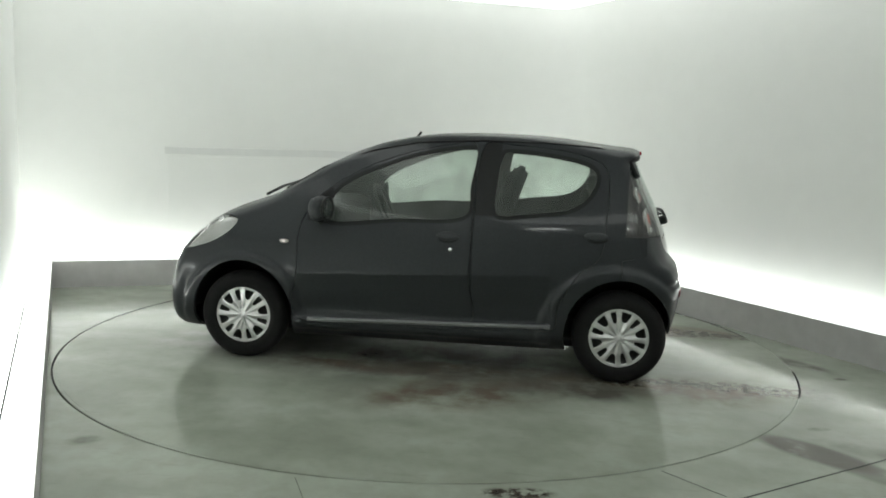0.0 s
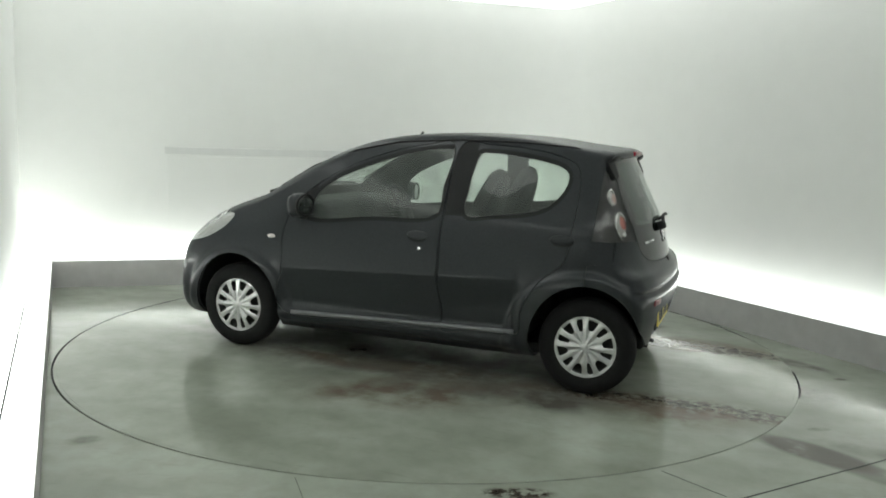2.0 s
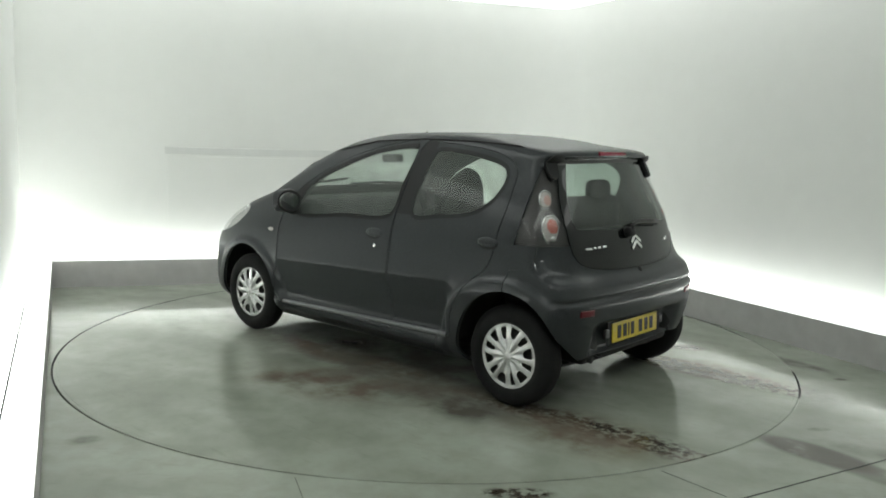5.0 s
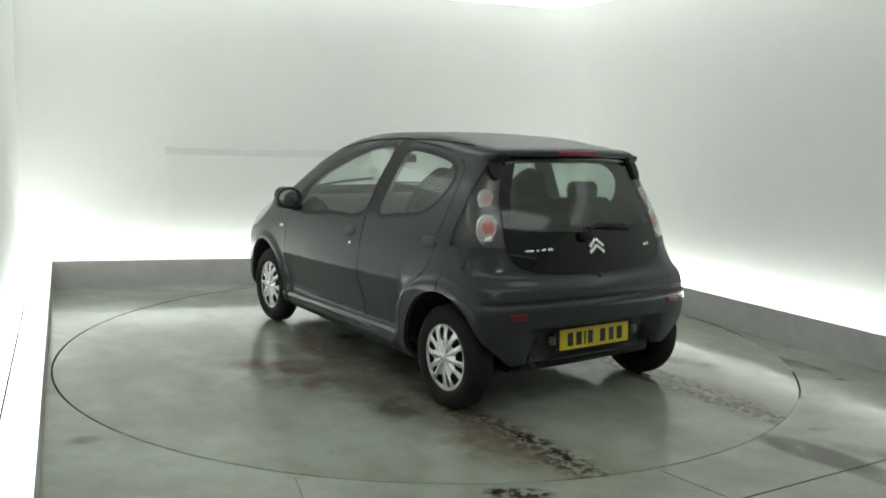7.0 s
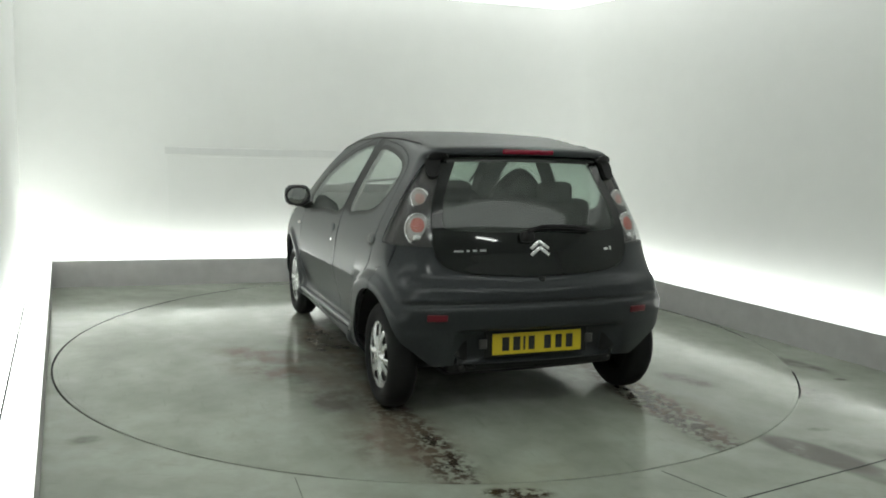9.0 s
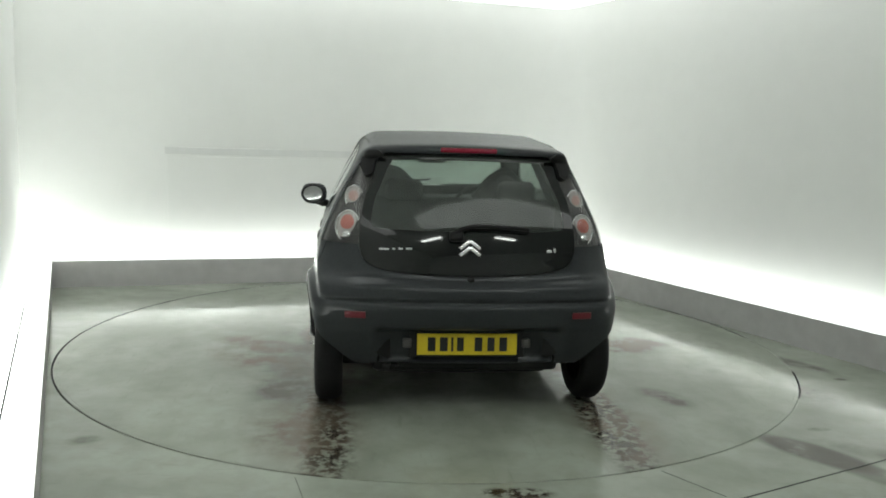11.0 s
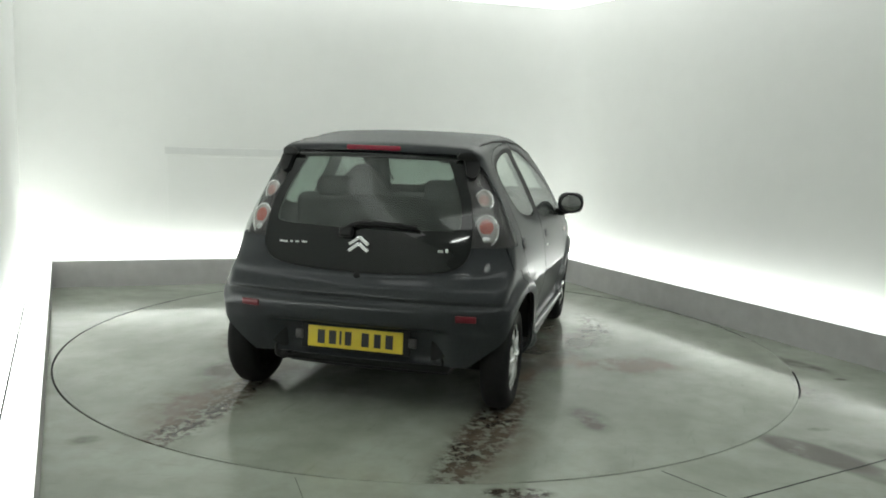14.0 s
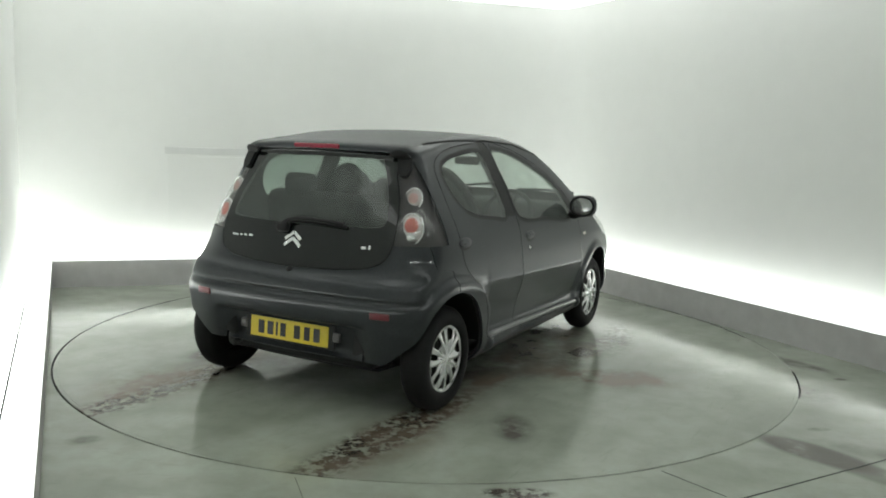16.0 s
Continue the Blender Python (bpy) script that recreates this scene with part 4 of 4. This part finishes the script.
arm = [on_body((-1.45, y, z), 0.035)[0] for y, z in ((0.085, 0.935), (0.05, 0.965), (0.0, 0.982), (-0.08, 0.985), (-0.2, 0.982), (-0.30, 0.975))]
wiper = part("rear_wiper", tube(arm, 0.011, 8), BLACK_PLASTIC, tailgate, "black rear wiper", True)
part("wiper_blade", tube([on_body((-1.45, y, z), 0.014)[0] for y, z in ((0.06, 0.972), (-0.1, 0.972), (-0.31, 0.966))], 0.008, 6), RUBBER, wiper, "rubber wiper blade", True)
part("aerial", tube([(0.215, 0, 1.425), (0.205, 0, 1.44), (0.185, 0, 1.465)], 0.008, 8), BLACK_PLASTIC, car, "short black roof aerial", True)
for y in (0.45, -0.15):
    part("front_wiper", tube([on_body((1.13, y, 1.03), 0.02)[0], on_body((1.10, y - 0.25, 1.05), 0.03)[0], on_body((1.05, y - 0.5, 1.07), 0.025)[0]], 0.010, 6), BLACK_PLASTIC, car, "black front wiper", True)
part("tow_hook", tube([(-1.47, 0.40, 0.275), (-1.50, 0.40, 0.268), (-1.50, 0.36, 0.268), (-1.47, 0.36, 0.275)], 0.006, 6), BLACK_PLASTIC, car)
part("exhaust_pipe", tube([(-1.2, 0.42, 0.265), (-1.40, 0.42, 0.262), (-1.475, 0.42, 0.255)], 0.022, 12), DARK, car, "dark exhaust pipe", True)
for x in (WB, -WB):
    for s in (1, -1):
        lv, lf = [], []
        for i in range(25):
            a = radians(4 + 172 * i / 24)
            lx, lz = x + (0.324 if x < 0 and math.cos(a) < 0 else 0.342) * math.cos(a), 0.285 + 0.366 * math.sin(a)
            reach = np.linspace(0.40, 0.80, 60)
            inside = reach[body_field(np.full(60, lx), reach, np.full(60, lz)) < -0.02]
            ly = float(inside.max()) if len(inside) else 0.42
            lv += [(lx, ly * s, lz), (lx, 0.40 * s, lz)]
        lf = [(2 * i, 2 * i + 1, 2 * i + 3, 2 * i + 2) for i in range(24)]
        c0 = len(lv)
        lv.append((x, 0.40 * s, 0.285))
        lf += [(2 * i + 1, c0, 2 * i + 3) for i in range(24)]
        part("wheel_arch_liner", (lv, lf), BLACK_PLASTIC, car, "black wheel arch liner", True)
part("rear_valance", box((0.20, 0.98, 0.09), (-1.36, 0, 0.272), 0.03, 3), BLACK_PLASTIC, car, "black valance under the rear bumper", True)
part("chassis", box((2.55, 1.30, 0.06), (0.13, 0, 0.205), 0.02, 2), BLACK_PLASTIC, car, "dark underside")


# interior
def seat_back(w, h, lean, top):
    """An arched seat back, from its foot upwards."""
    out = []
    for i in range(25):
        a = math.pi * i / 24
        out.append((w * math.copysign(abs(math.cos(a)) ** 0.8, math.cos(a)) * (1 - 0.40 * math.sin(a) ** 4), h * math.sin(a) ** 0.55))
    bm = bmesh.new()
    vs = [bm.verts.new((0.0, y, z)) for y, z in out]
    face = bm.faces.new(vs)
    r = bmesh.ops.extrude_face_region(bm, geom=[face])
    bmesh.ops.translate(bm, vec=(top, 0, 0), verts=[g for g in r["geom"] if isinstance(g, bmesh.types.BMVert)])
    bmesh.ops.recalc_face_normals(bm, faces=bm.faces)
    bmesh.ops.bevel(bm, geom=[e for e in bm.edges if e.is_boundary or e.calc_face_angle(0) > 1.0], offset=0.03, segments=3, affect="EDGES")
    bmesh.ops.rotate(bm, cent=(0, 0, 0), matrix=Matrix.Rotation(radians(lean), 3, "Y"), verts=bm.verts)
    return bm


for y in (0.35, -0.35):
    seat = part("front_seat", box((0.50, 0.48, 0.16), (0.05, y, 0.46), 0.05, 3), FABRIC, car, "dark fabric front seat", True)
    bk = part("seat_back", seat_back(0.235, 0.80, -19, 0.11), FABRIC, seat, "arched dark seat back", True)
    set_at(bk, pose(-0.30, y, 0.47))
bench = part("rear_bench", box((0.5, 1.16, 0.18), (-0.68, 0, 0.45), 0.06, 3), FABRIC, car, "dark fabric rear bench", True)
part("bench_back", box((0.12, 1.10, 0.64), (-1.00, 0, 0.78), 0.05, 3, None), FABRIC, bench, "rear seat back", True)
for y in (0.32, -0.32):
    part("headrest", box((0.09, 0.22, 0.13), (-1.01, y, 1.135), 0.045, 4), FABRIC, bench, "low rear headrest", True)
part("parcel_shelf", box((0.34, 0.90, 0.025), (-1.18, 0, 0.895), 0.01, 2), TRIM, car, "dark grey parcel shelf", True)
part("dashboard", box((0.42, 1.30, 0.30), (0.88, 0, 0.83), 0.08, 3), TRIM, car, "dark grey dashboard", True)
wheel_m = pose(0.50, -0.35, 0.90, 0, -65, 0)
st = set_at(part("steering_wheel", ring_of(0.18, 0.18, 0.015), BLACK_PLASTIC, car, "black steering wheel", True), wheel_m)
part("wheel_boss", box((0.30, 0.08, 0.035), (0, 0, 0.0), 0.015, 2), BLACK_PLASTIC, st, "steering wheel boss", True)
part("rear_view_mirror", box((0.03, 0.20, 0.06), (0.52, 0, 1.27), 0.014, 2), BLACK_PLASTIC, car, "inside rear-view mirror", True)


# ---- movement: the turntable turns clockwise and carries the car ----
def motions():
    rows_car, rows_table = [], []
    for i in range(33):
        t = i * 0.5
        a = HEAD0 + HEAD1 * t + HEAD2 * t * t
        turn = pose(0, 0, 0, 0, 0, a)
        rows_table.append((t, turn))
        rows_car.append((t, turn @ pose(-0.0834, -0.0274, 0.0)))
    walk(turntable, rows_table)
    walk(car, rows_car)


HEAD0, HEAD1, HEAD2 = 171.5, -6.6657, -0.01537
motions()
